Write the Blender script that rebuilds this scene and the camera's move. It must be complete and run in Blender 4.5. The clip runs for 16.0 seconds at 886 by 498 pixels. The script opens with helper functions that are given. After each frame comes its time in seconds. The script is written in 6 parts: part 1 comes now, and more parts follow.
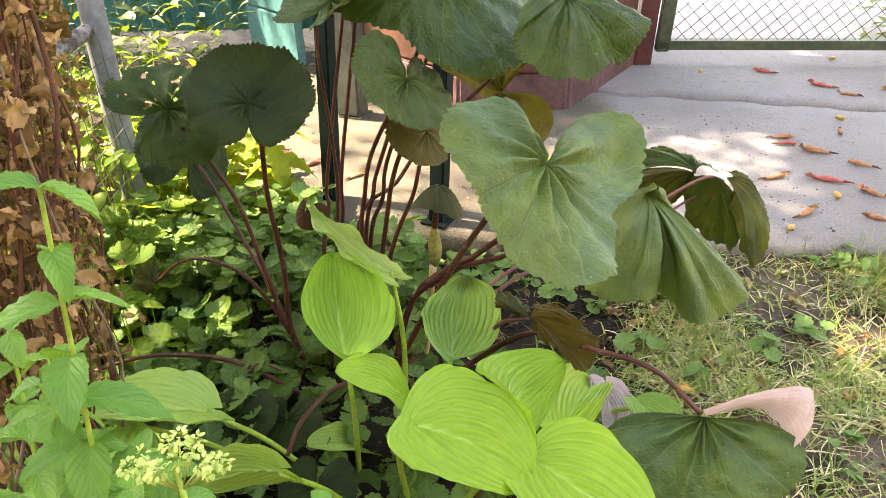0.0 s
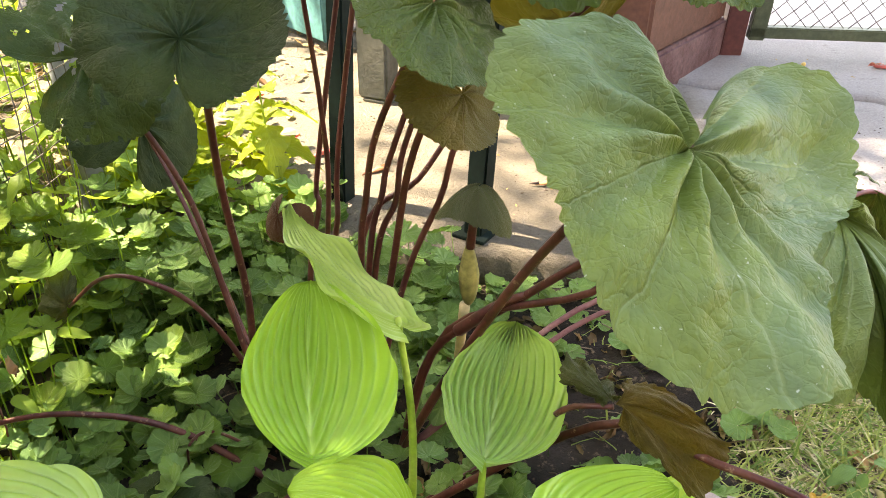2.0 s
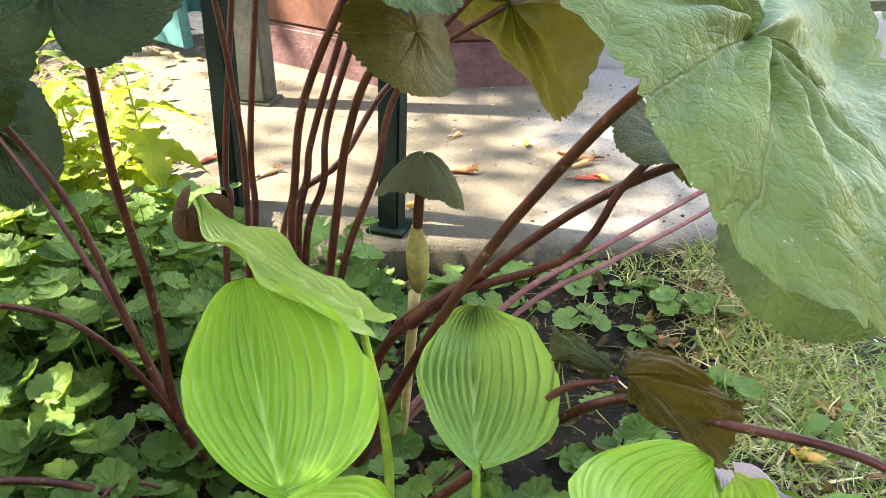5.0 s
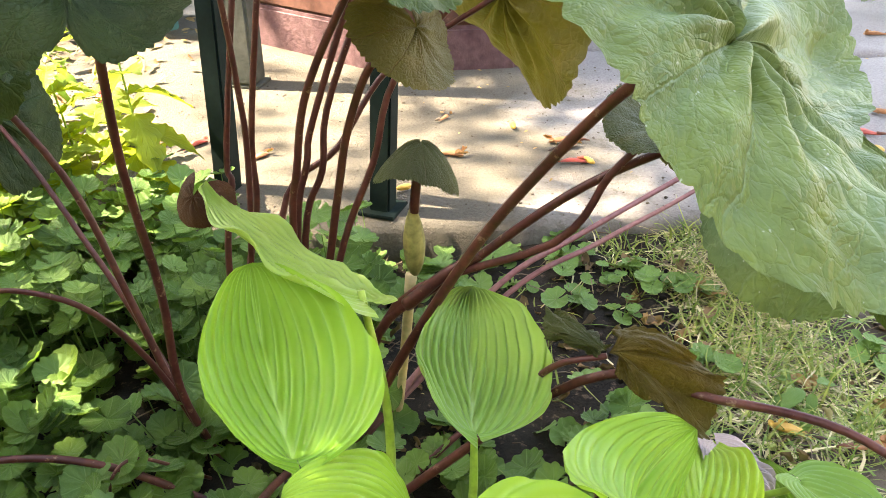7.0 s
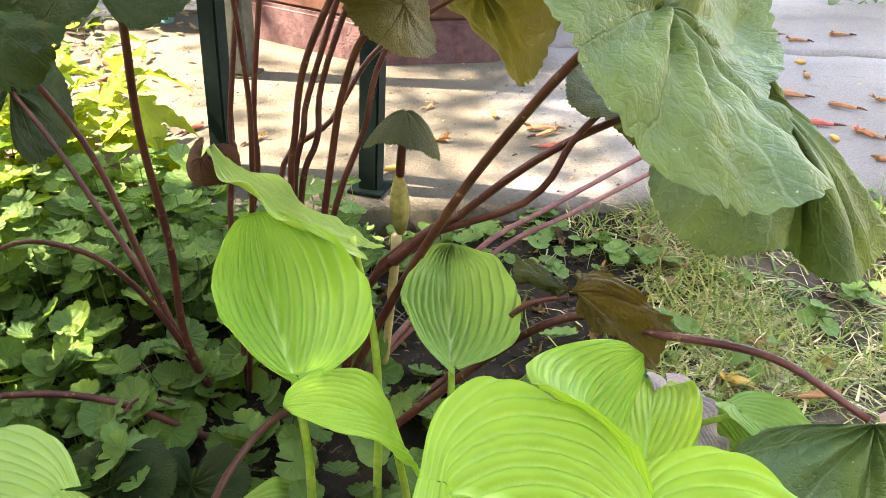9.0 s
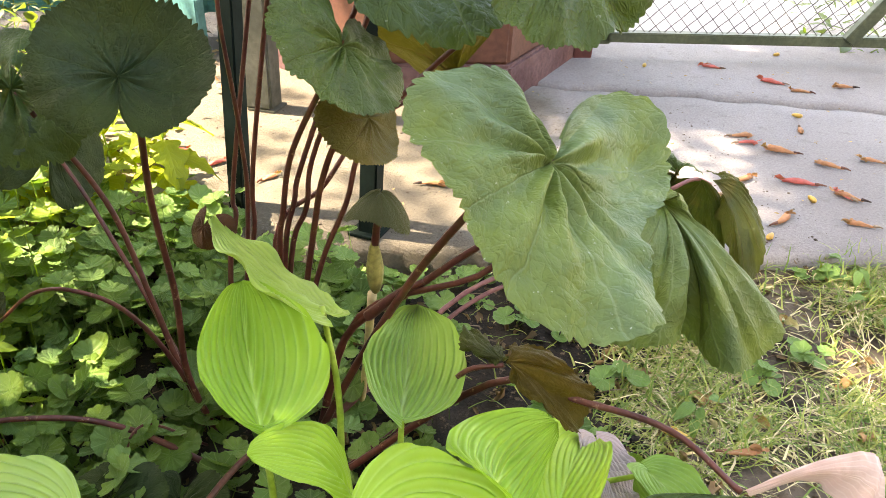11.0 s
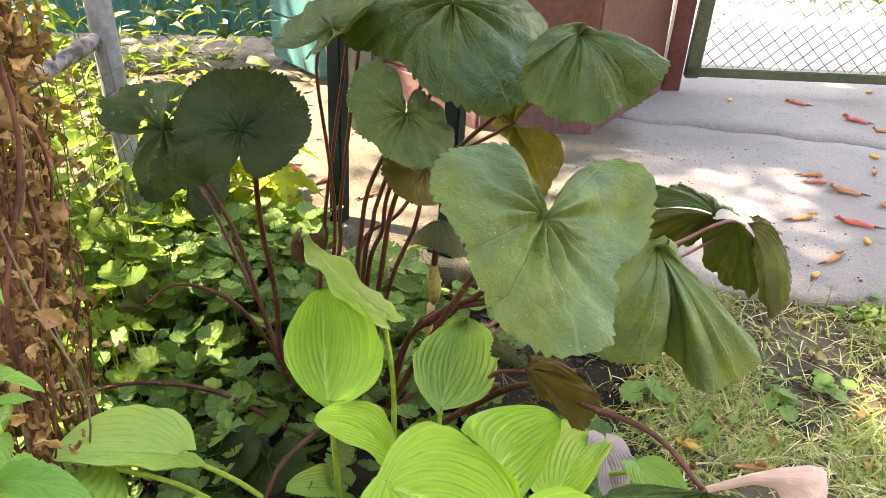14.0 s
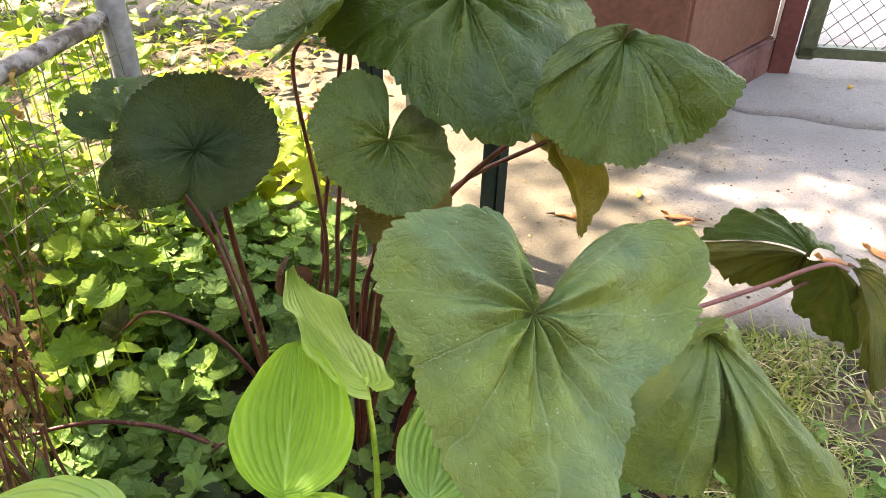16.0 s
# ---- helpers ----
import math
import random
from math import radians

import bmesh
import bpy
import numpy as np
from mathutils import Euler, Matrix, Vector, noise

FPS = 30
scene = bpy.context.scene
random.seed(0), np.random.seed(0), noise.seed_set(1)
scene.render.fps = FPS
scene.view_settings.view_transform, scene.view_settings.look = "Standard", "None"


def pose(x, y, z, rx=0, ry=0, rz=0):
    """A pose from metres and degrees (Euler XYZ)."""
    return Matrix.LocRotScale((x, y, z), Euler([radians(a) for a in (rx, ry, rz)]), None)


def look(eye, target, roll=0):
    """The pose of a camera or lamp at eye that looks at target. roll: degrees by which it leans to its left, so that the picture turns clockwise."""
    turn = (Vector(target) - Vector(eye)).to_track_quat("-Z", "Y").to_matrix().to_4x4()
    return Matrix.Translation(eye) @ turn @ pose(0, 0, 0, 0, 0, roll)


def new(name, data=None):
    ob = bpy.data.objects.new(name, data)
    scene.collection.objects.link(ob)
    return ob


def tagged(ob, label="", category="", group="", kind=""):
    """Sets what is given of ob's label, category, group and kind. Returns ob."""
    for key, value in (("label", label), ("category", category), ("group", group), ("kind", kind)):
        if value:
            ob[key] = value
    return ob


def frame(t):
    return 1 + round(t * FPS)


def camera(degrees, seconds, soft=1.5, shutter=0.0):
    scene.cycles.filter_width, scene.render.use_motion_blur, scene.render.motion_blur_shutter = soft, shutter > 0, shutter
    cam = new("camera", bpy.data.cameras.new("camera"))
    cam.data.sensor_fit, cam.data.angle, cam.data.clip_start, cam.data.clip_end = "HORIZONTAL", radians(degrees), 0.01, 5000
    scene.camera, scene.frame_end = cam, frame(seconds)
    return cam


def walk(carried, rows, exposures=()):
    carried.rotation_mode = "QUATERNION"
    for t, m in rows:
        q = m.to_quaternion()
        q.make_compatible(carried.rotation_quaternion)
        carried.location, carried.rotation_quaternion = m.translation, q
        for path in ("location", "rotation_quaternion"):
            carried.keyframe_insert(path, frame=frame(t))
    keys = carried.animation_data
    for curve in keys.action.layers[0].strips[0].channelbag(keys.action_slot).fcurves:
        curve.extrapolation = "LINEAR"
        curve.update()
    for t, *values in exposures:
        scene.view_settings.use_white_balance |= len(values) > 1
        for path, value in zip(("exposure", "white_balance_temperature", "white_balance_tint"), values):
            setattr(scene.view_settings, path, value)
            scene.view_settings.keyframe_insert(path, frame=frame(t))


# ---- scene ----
cam = camera(60.1, 16.0, 0.5)
PATH = [
    (0, (0.143, 0.084, 0.8), (0.02, 1.798, -0.222), -1.9),
    (0.5, (0.143, 0.155, 0.796), (-0.018, 1.852, -0.25), -1.9),
    (1, (0.151, 0.261, 0.75), (-0.043, 1.95, -0.303), -1.6),
    (1.5, (0.137, 0.373, 0.668), (-0.089, 2.065, -0.375), -1.4),
    (2, (0.117, 0.434, 0.623), (-0.104, 2.146, -0.388), -0.7),
    (2.5, (0.095, 0.475, 0.578), (-0.074, 2.269, -0.289), 0.4),
    (3, (0.0785, 0.485, 0.54), (-0.0035, 2.333, -0.219), 1.1),
    (3.5, (0.072, 0.488, 0.525), (0.031, 2.327, -0.26), 1.5),
    (4, (0.045, 0.497, 0.525), (0.059, 2.294, -0.355), 0.1),
    (4.5, (0.033, 0.508, 0.535), (0.12, 2.266, -0.414), -0.4),
    (4.7, (0.039, 0.505, 0.54), (0.145, 2.254, -0.424), -1.0),
    (7, (0.025, 0.478, 0.565), (0.183, 2.186, -0.465), -0.8),
    (7.5, (0.018, 0.467, 0.543), (0.174, 2.174, -0.488), -0.6),
    (8, (0.027, 0.44, 0.547), (0.191, 2.149, -0.48), -0.8),
    (8.2, (0.018, 0.416, 0.556), (0.193, 2.123, -0.471), -0.6),
    (10.3, (0.042, 0.353, 0.578), (0.218, 2.073, -0.427), 1.3),
    (10.5, (0.062, 0.335, 0.619), (0.215, 2.054, -0.391), 1.1),
    (11, (0.091, 0.315, 0.692), (0.195, 2.032, -0.328), 1.4),
    (11.5, (0.112, 0.277, 0.732), (0.14, 1.991, -0.3), 1.8),
    (12, (0.136, 0.223, 0.775), (0.076, 1.926, -0.271), 1.9),
    (12.5, (0.145, 0.193, 0.779), (0.02, 1.887, -0.277), 1.8),
    (13, (0.157, 0.182, 0.796), (-0.008, 1.879, -0.249), 1.1),
    (13.5, (0.169, 0.169, 0.808), (-0.008, 1.88, -0.212), 0.4),
    (14, (0.175, 0.159, 0.812), (-0.013, 1.876, -0.195), -0.2),
    (14.5, (0.192, 0.197, 0.818), (-0.038, 1.91, -0.188), -0.8),
    (15, (0.238, 0.301, 0.801), (-0.062, 1.992, -0.224), -1.5),
    (15.5, (0.269, 0.392, 0.793), (-0.114, 2.045, -0.266), -2.4),
    (16, (0.249, 0.404, 0.795), (-0.18, 2.021, -0.302), -2.0),
]
walk(cam, [(t, look(eye, target, roll)) for t, eye, target, roll in PATH], ((0, 3.65, 10600, 17), (1.5, 3.75, 10600, 18), (3, 3.85, 10000, 15), (4.2, 3.85, 8800, 12), (4.7, 3.85, 8900, 12), (6.8, 3.9, 9500, 15), (8.2, 3.9, 9500, 16), (10.5, 3.85, 10200, 17), (12, 3.75, 10800, 18), (16, 3.7, 10400, 18)))

# ---- light ----
world = bpy.data.worlds.new("sky")
scene.world = world
world.use_nodes = True
sky = world.node_tree.nodes.new("ShaderNodeTexSky")
sky.sky_type, sky.sun_disc = "NISHITA", False
SUN_EL, SUN_AZ = 55.0, 285.0
sky.sun_elevation, sky.sun_rotation = radians(SUN_EL), radians(SUN_AZ)
back = world.node_tree.nodes["Background"]
back.inputs["Strength"].default_value = 0.15
world.node_tree.links.new(sky.outputs["Color"], back.inputs["Color"])
SUN_WAY = Vector((math.sin(radians(SUN_AZ)) * math.cos(radians(SUN_EL)), math.cos(radians(SUN_AZ)) * math.cos(radians(SUN_EL)), math.sin(radians(SUN_EL))))
lamp = bpy.data.lights.new("sun", "SUN")
lamp.energy, lamp.angle, lamp.color = 3.7, radians(0.5), (1.0, 0.99, 0.975)
sun = new("sun", lamp)
sun.matrix_world = look(SUN_WAY * 20, (0, 0, 0))


# ---- materials ----
def nodes_of(name):
    m = bpy.data.materials.new(name)
    m.use_nodes = True
    nt = m.node_tree
    return m, nt, nt.nodes["Principled BSDF"], nt.nodes["Material Output"]


def add(nt, kind, **values):
    n = nt.nodes.new(kind)
    for key, v in values.items():
        if key in n.inputs:
            n.inputs[key].default_value = v
        else:
            setattr(n, key, v)
    return n


def math_node(nt, op, a, b=None, c=None):
    n = nt.nodes.new("ShaderNodeMath")
    n.operation = op
    for i, v in enumerate((a, b, c)):
        if v is None:
            continue
        if isinstance(v, (int, float)):
            n.inputs[i].default_value = v
        else:
            nt.links.new(v, n.inputs[i])
    return n.outputs[0]


def mix_col(nt, fac, a, b, mode="MIX"):
    n = nt.nodes.new("ShaderNodeMix")
    n.data_type, n.blend_type = "RGBA", mode
    for sock, v in ((n.inputs["Factor"], fac), (n.inputs[6], a), (n.inputs[7], b)):
        if isinstance(v, (int, float)):
            sock.default_value = v
        elif isinstance(v, tuple):
            sock.default_value = (*v, 1) if len(v) == 3 else v
        else:
            nt.links.new(v, sock)
    return n.outputs[2]


def ramp(nt, fac, lo, hi, a=(0, 0, 0), b=(1, 1, 1)):
    n = nt.nodes.new("ShaderNodeValToRGB")
    n.color_ramp.elements[0].position, n.color_ramp.elements[1].position = lo, hi
    n.color_ramp.elements[0].color, n.color_ramp.elements[1].color = (*a, 1), (*b, 1)
    nt.links.new(fac, n.inputs[0])
    return n.outputs[0]


def noise_out(nt, scale, detail=4, vec=None, rough=0.55):
    n = add(nt, "ShaderNodeTexNoise", Scale=scale, Detail=detail, Roughness=rough)
    if vec is None:
        vec = nt.nodes.new("ShaderNodeTexCoord").outputs["Object"]
    nt.links.new(vec, n.inputs["Vector"])
    return n.outputs["Fac"]


def bump(nt, bsdf, height, strength=0.5, dist=0.002):
    b = add(nt, "ShaderNodeBump", Strength=strength, Distance=dist)
    nt.links.new(height, b.inputs["Height"])
    nt.links.new(b.outputs[0], bsdf.inputs["Normal"])
    return b


def surface(name, a, b, scale=8, rough=0.8, fine=120, bump_s=0.4, bump_d=0.002, speck=None, metal=0.0, spread=(0.35, 0.65)):
    """Two colours mottled at two scales, with a fine relief."""
    m, nt, p, out = nodes_of(name)
    base = mix_col(nt, ramp(nt, noise_out(nt, scale, 6), *spread), a, b)
    tone = ramp(nt, noise_out(nt, fine, 3), 0.3, 0.75, (0.72, 0.72, 0.72), (1.15, 1.15, 1.15))
    col = mix_col(nt, 1.0, base, tone, "MULTIPLY")
    if speck:
        col = mix_col(nt, ramp(nt, noise_out(nt, speck[1], 5, rough=0.7), speck[2], speck[2] + 0.08), col, speck[0])
    nt.links.new(col, p.inputs["Base Color"])
    p.inputs["Roughness"].default_value, p.inputs["Metallic"].default_value, p.inputs["Specular IOR Level"].default_value = rough, metal, 0.3
    bump(nt, p, noise_out(nt, fine, 6, rough=0.7), bump_s, bump_d)
    return m


def leaf_material(name, top, under, vein, veins=18, kind="round", rough=0.45, glow=0.3, spots=0.0, dust=0.0, vein_w=0.06, glow_col=None, island=False, spec=0.26, net=0.35):
    """A leaf blade: veins from its own coordinates, another colour on the lower face, light coming through.
    kind: round (veins from the foot), long (veins side by side), feather (side veins off a midrib)."""
    m, nt, p, out = nodes_of(name)
    uv = nt.nodes.new("ShaderNodeUVMap").outputs[0]
    sep = nt.nodes.new("ShaderNodeSeparateXYZ")
    nt.links.new(uv, sep.inputs[0])
    u, v = sep.outputs[0], sep.outputs[1]

    def thin(x, w):
        return math_node(nt, "SUBTRACT", 1.0, math_node(nt, "MINIMUM", math_node(nt, "DIVIDE", x, w), 1.0))

    wob = math_node(nt, "MULTIPLY", math_node(nt, "SUBTRACT", noise_out(nt, 6, 3, uv), 0.5), 0.018 if kind == "round" else 0.010)
    uu = math_node(nt, "ADD", u, wob)
    across = math_node(nt, "ABSOLUTE", math_node(nt, "SUBTRACT", u, 0.5))
    quilt = None
    if kind == "round":
        # flat place on the blade, for the net of small veins
        ang = math_node(nt, "MULTIPLY", math_node(nt, "SUBTRACT", u, 0.5), 2 * math.pi)
        flat = nt.nodes.new("ShaderNodeCombineXYZ")
        nt.links.new(math_node(nt, "MULTIPLY", math_node(nt, "SINE", ang), v), flat.inputs[0])
        nt.links.new(math_node(nt, "MULTIPLY", math_node(nt, "COSINE", ang), v), flat.inputs[1])
        warp = add(nt, "ShaderNodeTexNoise", Scale=3.5, Detail=3)
        nt.links.new(flat.outputs[0], warp.inputs["Vector"])
        bent = nt.nodes.new("ShaderNodeMix")
        bent.data_type, bent.blend_type = "RGBA", "LINEAR_LIGHT"
        bent.inputs["Factor"].default_value = 0.05
        nt.links.new(flat.outputs[0], bent.inputs[6])
        nt.links.new(warp.outputs["Color"], bent.inputs[7])
        saw = math_node(nt, "PINGPONG", math_node(nt, "MULTIPLY", uu, veins * 0.8), 0.5)
        wide = 1.0 if veins > 9 else 1.7
        line = thin(saw, math_node(nt, "ADD", math_node(nt, "MULTIPLY", v, -0.05 * wide), 0.068 * wide))
        # side veins leave the main ones at a slant and meet half way
        slant = math_node(nt, "ADD", math_node(nt, "MULTIPLY", v, 5.0), math_node(nt, "MULTIPLY", saw, -3.4))
        slant = math_node(nt, "ADD", slant, math_node(nt, "MULTIPLY", noise_out(nt, 5, 3, uv), 1.3))
        fine = thin(math_node(nt, "PINGPONG", slant, 0.5), 0.06)
        fine = math_node(nt, "MULTIPLY", fine, math_node(nt, "MINIMUM", math_node(nt, "MULTIPLY", v, 0.9), 0.42))
        line = math_node(nt, "MAXIMUM", line, fine)
        cells = add(nt, "ShaderNodeTexVoronoi", feature="DISTANCE_TO_EDGE", Scale=15.0)
        nt.links.new(bent.outputs[2], cells.inputs["Vector"])
        small = add(nt, "ShaderNodeTexVoronoi", feature="DISTANCE_TO_EDGE", Scale=42.0)
        nt.links.new(bent.outputs[2], small.inputs["Vector"])
        quilt = math_node(nt, "ADD", math_node(nt, "MINIMUM", math_node(nt, "MULTIPLY", cells.outputs["Distance"], 2.2), 0.6), math_node(nt, "MULTIPLY", math_node(nt, "MINIMUM", small.outputs["Distance"], 0.3), 0.8))
        line = math_node(nt, "MAXIMUM", line, math_node(nt, "MULTIPLY", thin(cells.outputs["Distance"], 0.035), 0.16))
    elif kind == "long":
        # the veins leave the midrib one after the other and swing out towards the tip
        shift = math_node(nt, "MULTIPLY", math_node(nt, "SUBTRACT", 1.0, math_node(nt, "POWER", 2.718, math_node(nt, "MULTIPLY", v, -2.4))), 0.62)
        vein_of = math_node(nt, "SUBTRACT", math_node(nt, "MULTIPLY", across, 2.0), shift)
        saw = math_node(nt, "PINGPONG", math_node(nt, "MULTIPLY", vein_of, veins * 0.5), 0.5)
        line = math_node(nt, "MULTIPLY", thin(saw, 0.2), 0.75)
        mid = thin(across, math_node(nt, "MAXIMUM", math_node(nt, "ADD", math_node(nt, "MULTIPLY", v, -0.045), 0.040), 0.008))
        line = math_node(nt, "MAXIMUM", line, math_node(nt, "MULTIPLY", mid, math_node(nt, "ADD", math_node(nt, "MULTIPLY", v, -1.3), 2.1)))
    else:
        slant = math_node(nt, "SUBTRACT", math_node(nt, "MULTIPLY", v, veins * 1.0), math_node(nt, "MULTIPLY", across, veins * 0.9))
        slant = math_node(nt, "ADD", slant, math_node(nt, "MULTIPLY", noise_out(nt, 8, 3, uv), 0.5))
        line = math_node(nt, "MAXIMUM", thin(math_node(nt, "PINGPONG", slant, 0.5), 0.14), thin(across, 0.045))
    calm = kind == "long"
    mottle = ramp(nt, noise_out(nt, 30, 5), 0.3, 0.7, (0.86, 0.9, 0.85) if calm else (0.72, 0.76, 0.76), (1.12, 1.08, 1.1) if calm else (1.22, 1.18, 1.12))
    if kind == "round" and not island:
        # broad yellowish and bluish fields
        mottle = mix_col(nt, 1.0, mottle, ramp(nt, noise_out(nt, 11, 3), 0.38, 0.64, (0.86, 0.94, 1.22), (1.16, 1.08, 0.66)), "MULTIPLY")
    if island:
        info = nt.nodes.new("ShaderNodeNewGeometry").outputs["Random Per Island"]
    else:
        info = nt.nodes.new("ShaderNodeObjectInfo").outputs["Random"]
    col = mix_col(nt, 1.0, top, mottle, "MULTIPLY")
    hs = add(nt, "ShaderNodeHueSaturation")
    nt.links.new(col, hs.inputs["Color"])
    spread = 0.9 if island else (0.8 if name == "low plant leaf" else 0.3)
    nt.links.new(math_node(nt, "ADD", math_node(nt, "MULTIPLY", info, spread), 1.0 - spread / 2), hs.inputs["Value"])
    nt.links.new(math_node(nt, "ADD", math_node(nt, "MULTIPLY", info, -0.03), 0.515), hs.inputs["Hue"])
    col = mix_col(nt, math_node(nt, "MINIMUM", math_node(nt, "MULTIPLY", line, vein_w * 10), 1.0), hs.outputs[0], vein)
    if dust:
        col = mix_col(nt, math_node(nt, "MULTIPLY", ramp(nt, noise_out(nt, 260, 2), 0.70, 0.76), dust), col, (0.45, 0.5, 0.42))
    if spots:
        col = mix_col(nt, math_node(nt, "MULTIPLY", ramp(nt, noise_out(nt, 14, 4), 0.6, 0.72), spots), col, (0.16, 0.11, 0.035))
    nt.links.new(col, p.inputs["Base Color"])
    p.inputs["Roughness"].default_value, p.inputs["Specular IOR Level"].default_value = rough, spec
    pebble = math_node(nt, "MULTIPLY", noise_out(nt, 150, 5, rough=0.6), net)
    if quilt is not None:
        pebble = math_node(nt, "ADD", math_node(nt, "MULTIPLY", pebble, 0.6), math_node(nt, "MULTIPLY", quilt, 1.1 * net + 0.1))
    relief = math_node(nt, "SUBTRACT", pebble, math_node(nt, "MULTIPLY", line, {"round": 0.5, "long": 0.12, "feather": 0.35}[kind]))
    b = bump(nt, p, relief, 0.7, 0.0022 if not island else 0.0008)
    tr = nt.nodes.new("ShaderNodeBsdfTranslucent")
    nt.links.new(mix_col(nt, 0.75, col, glow_col or under), tr.inputs["Color"])
    nt.links.new(b.outputs[0], tr.inputs["Normal"])
    mx = nt.nodes.new("ShaderNodeMixShader")
    mx.inputs[0].default_value = glow
    nt.links.new(p.outputs[0], mx.inputs[1])
    nt.links.new(tr.outputs[0], mx.inputs[2])
    nt.links.new(mx.outputs[0], out.inputs["Surface"])
    return m


def plain_leaf(name, a, b, glow=0.35, rough=0.5):
    """Small leaves: the colour changes from leaf to leaf."""
    m, nt, p, out = nodes_of(name)
    rnd = nt.nodes.new("ShaderNodeNewGeometry").outputs["Random Per Island"]
    col = mix_col(nt, rnd, a, b)
    col = mix_col(nt, 1.0, col, ramp(nt, noise_out(nt, 90, 4), 0.3, 0.7, (0.75, 0.78, 0.7), (1.2, 1.15, 1.1)), "MULTIPLY")
    nt.links.new(col, p.inputs["Base Color"])
    p.inputs["Roughness"].default_value = rough
    bump(nt, p, noise_out(nt, 220, 4), 0.4, 0.001)
    tr = nt.nodes.new("ShaderNodeBsdfTranslucent")
    nt.links.new(mix_col(nt, 0.5, col, (0.25, 0.4, 0.03)), tr.inputs["Color"])
    mx = nt.nodes.new("ShaderNodeMixShader")
    mx.inputs[0].default_value = glow
    nt.links.new(p.outputs[0], mx.inputs[1])
    nt.links.new(tr.outputs[0], mx.inputs[2])
    nt.links.new(mx.outputs[0], out.inputs["Surface"])
    return m


M_SOIL = surface("soil", (0.045, 0.036, 0.027), (0.155, 0.122, 0.09), 9, 0.95, 70, 0.9, 0.012, speck=((0.3, 0.26, 0.2), 60, 0.68))
def concrete_material():
    """Grey concrete, more weathered and mossy in the older corner under the plants."""
    m, nt, p, out = nodes_of("concrete")
    pos = nt.nodes.new("ShaderNodeTexCoord").outputs["Object"]
    sep = nt.nodes.new("ShaderNodeSeparateXYZ")
    nt.links.new(pos, sep.inputs[0])
    worn = math_node(nt, "ADD", math_node(nt, "MULTIPLY", sep.outputs[0], -1.0), math_node(nt, "MULTIPLY", noise_out(nt, 2.5, 5), 1.1))
    worn = ramp(nt, worn, -0.22, 0.25)
    damp = math_node(nt, "ADD", sep.outputs[1], math_node(nt, "MULTIPLY", noise_out(nt, 7, 6, rough=0.65), 0.26))
    damp = math_node(nt, "MULTIPLY", ramp(nt, damp, 1.56, 1.63, (1, 1, 1), (0, 0, 0)), math_node(nt, "ADD", math_node(nt, "MULTIPLY", worn, 0.7), 0.3))
    clean = mix_col(nt, ramp(nt, noise_out(nt, 2.2, 6), 0.35, 0.65), (0.235, 0.226, 0.229), (0.325, 0.313, 0.317))
    clean = mix_col(nt, ramp(nt, noise_out(nt, 26, 5), 0.6, 0.75), clean, (0.19, 0.18, 0.175))
    clean = mix_col(nt, ramp(nt, noise_out(nt, 75, 5, rough=0.7), 0.64, 0.70), clean, (0.13, 0.12, 0.11))
    old = mix_col(nt, ramp(nt, noise_out(nt, 6, 6), 0.35, 0.65), (0.30, 0.30, 0.302), (0.42, 0.42, 0.422))
    old = mix_col(nt, ramp(nt, noise_out(nt, 17, 6, rough=0.7), 0.56, 0.68), old, (0.20, 0.195, 0.14))
    old = mix_col(nt, ramp(nt, noise_out(nt, 60, 4), 0.55, 0.63), old, (0.14, 0.13, 0.11))
    old = mix_col(nt, ramp(nt, noise_out(nt, 130, 4, rough=0.7), 0.56, 0.62), old, (0.5, 0.48, 0.44))
    col = mix_col(nt, worn, clean, old)
    col = mix_col(nt, damp, col, (0.12, 0.108, 0.085))
    grain = ramp(nt, noise_out(nt, 190, 4), 0.3, 0.75, (0.8, 0.8, 0.8), (1.12, 1.12, 1.12))
    nt.links.new(mix_col(nt, 1.0, col, grain, "MULTIPLY"), p.inputs["Base Color"])
    p.inputs["Roughness"].default_value, p.inputs["Specular IOR Level"].default_value = 0.9, 0.25
    rough = math_node(nt, "ADD", math_node(nt, "MULTIPLY", noise_out(nt, 170, 6, rough=0.7), 0.5), math_node(nt, "MULTIPLY", noise_out(nt, 34, 8, rough=0.75), math_node(nt, "ADD", math_node(nt, "MULTIPLY", worn, 1.1), 0.15)))
    bump(nt, p, rough, 0.9, 0.011)
    return m


M_CONC = concrete_material()
M_ROAD = surface("pale road", (0.30, 0.29, 0.28), (0.42, 0.41, 0.39), 3, 0.9, 90, 0.3, 0.002)
M_BROWN = surface("red-brown paint", (0.085, 0.036, 0.026), (0.125, 0.055, 0.039), 4, 0.7, 60, 0.4, 0.003, speck=((0.26, 0.16, 0.13), 18, 0.68))
M_PLUM = surface("plum rendered plinth", (0.085, 0.04, 0.045), (0.15, 0.085, 0.085), 12, 0.85, 60, 0.9, 0.006)
M_MAROON = surface("maroon steel", (0.09, 0.028, 0.026), (0.12, 0.04, 0.036), 6, 0.5, 80, 0.2, 0.001)
M_GREEN = surface("dark green paint", (0.0025, 0.008, 0.007), (0.005, 0.014, 0.012), 10, 0.7, 90, 0.3, 0.0012, speck=((0.02, 0.026, 0.022), 30, 0.72))
M_GREEN.node_tree.nodes["Principled BSDF"].inputs["Specular IOR Level"].default_value = 0.12
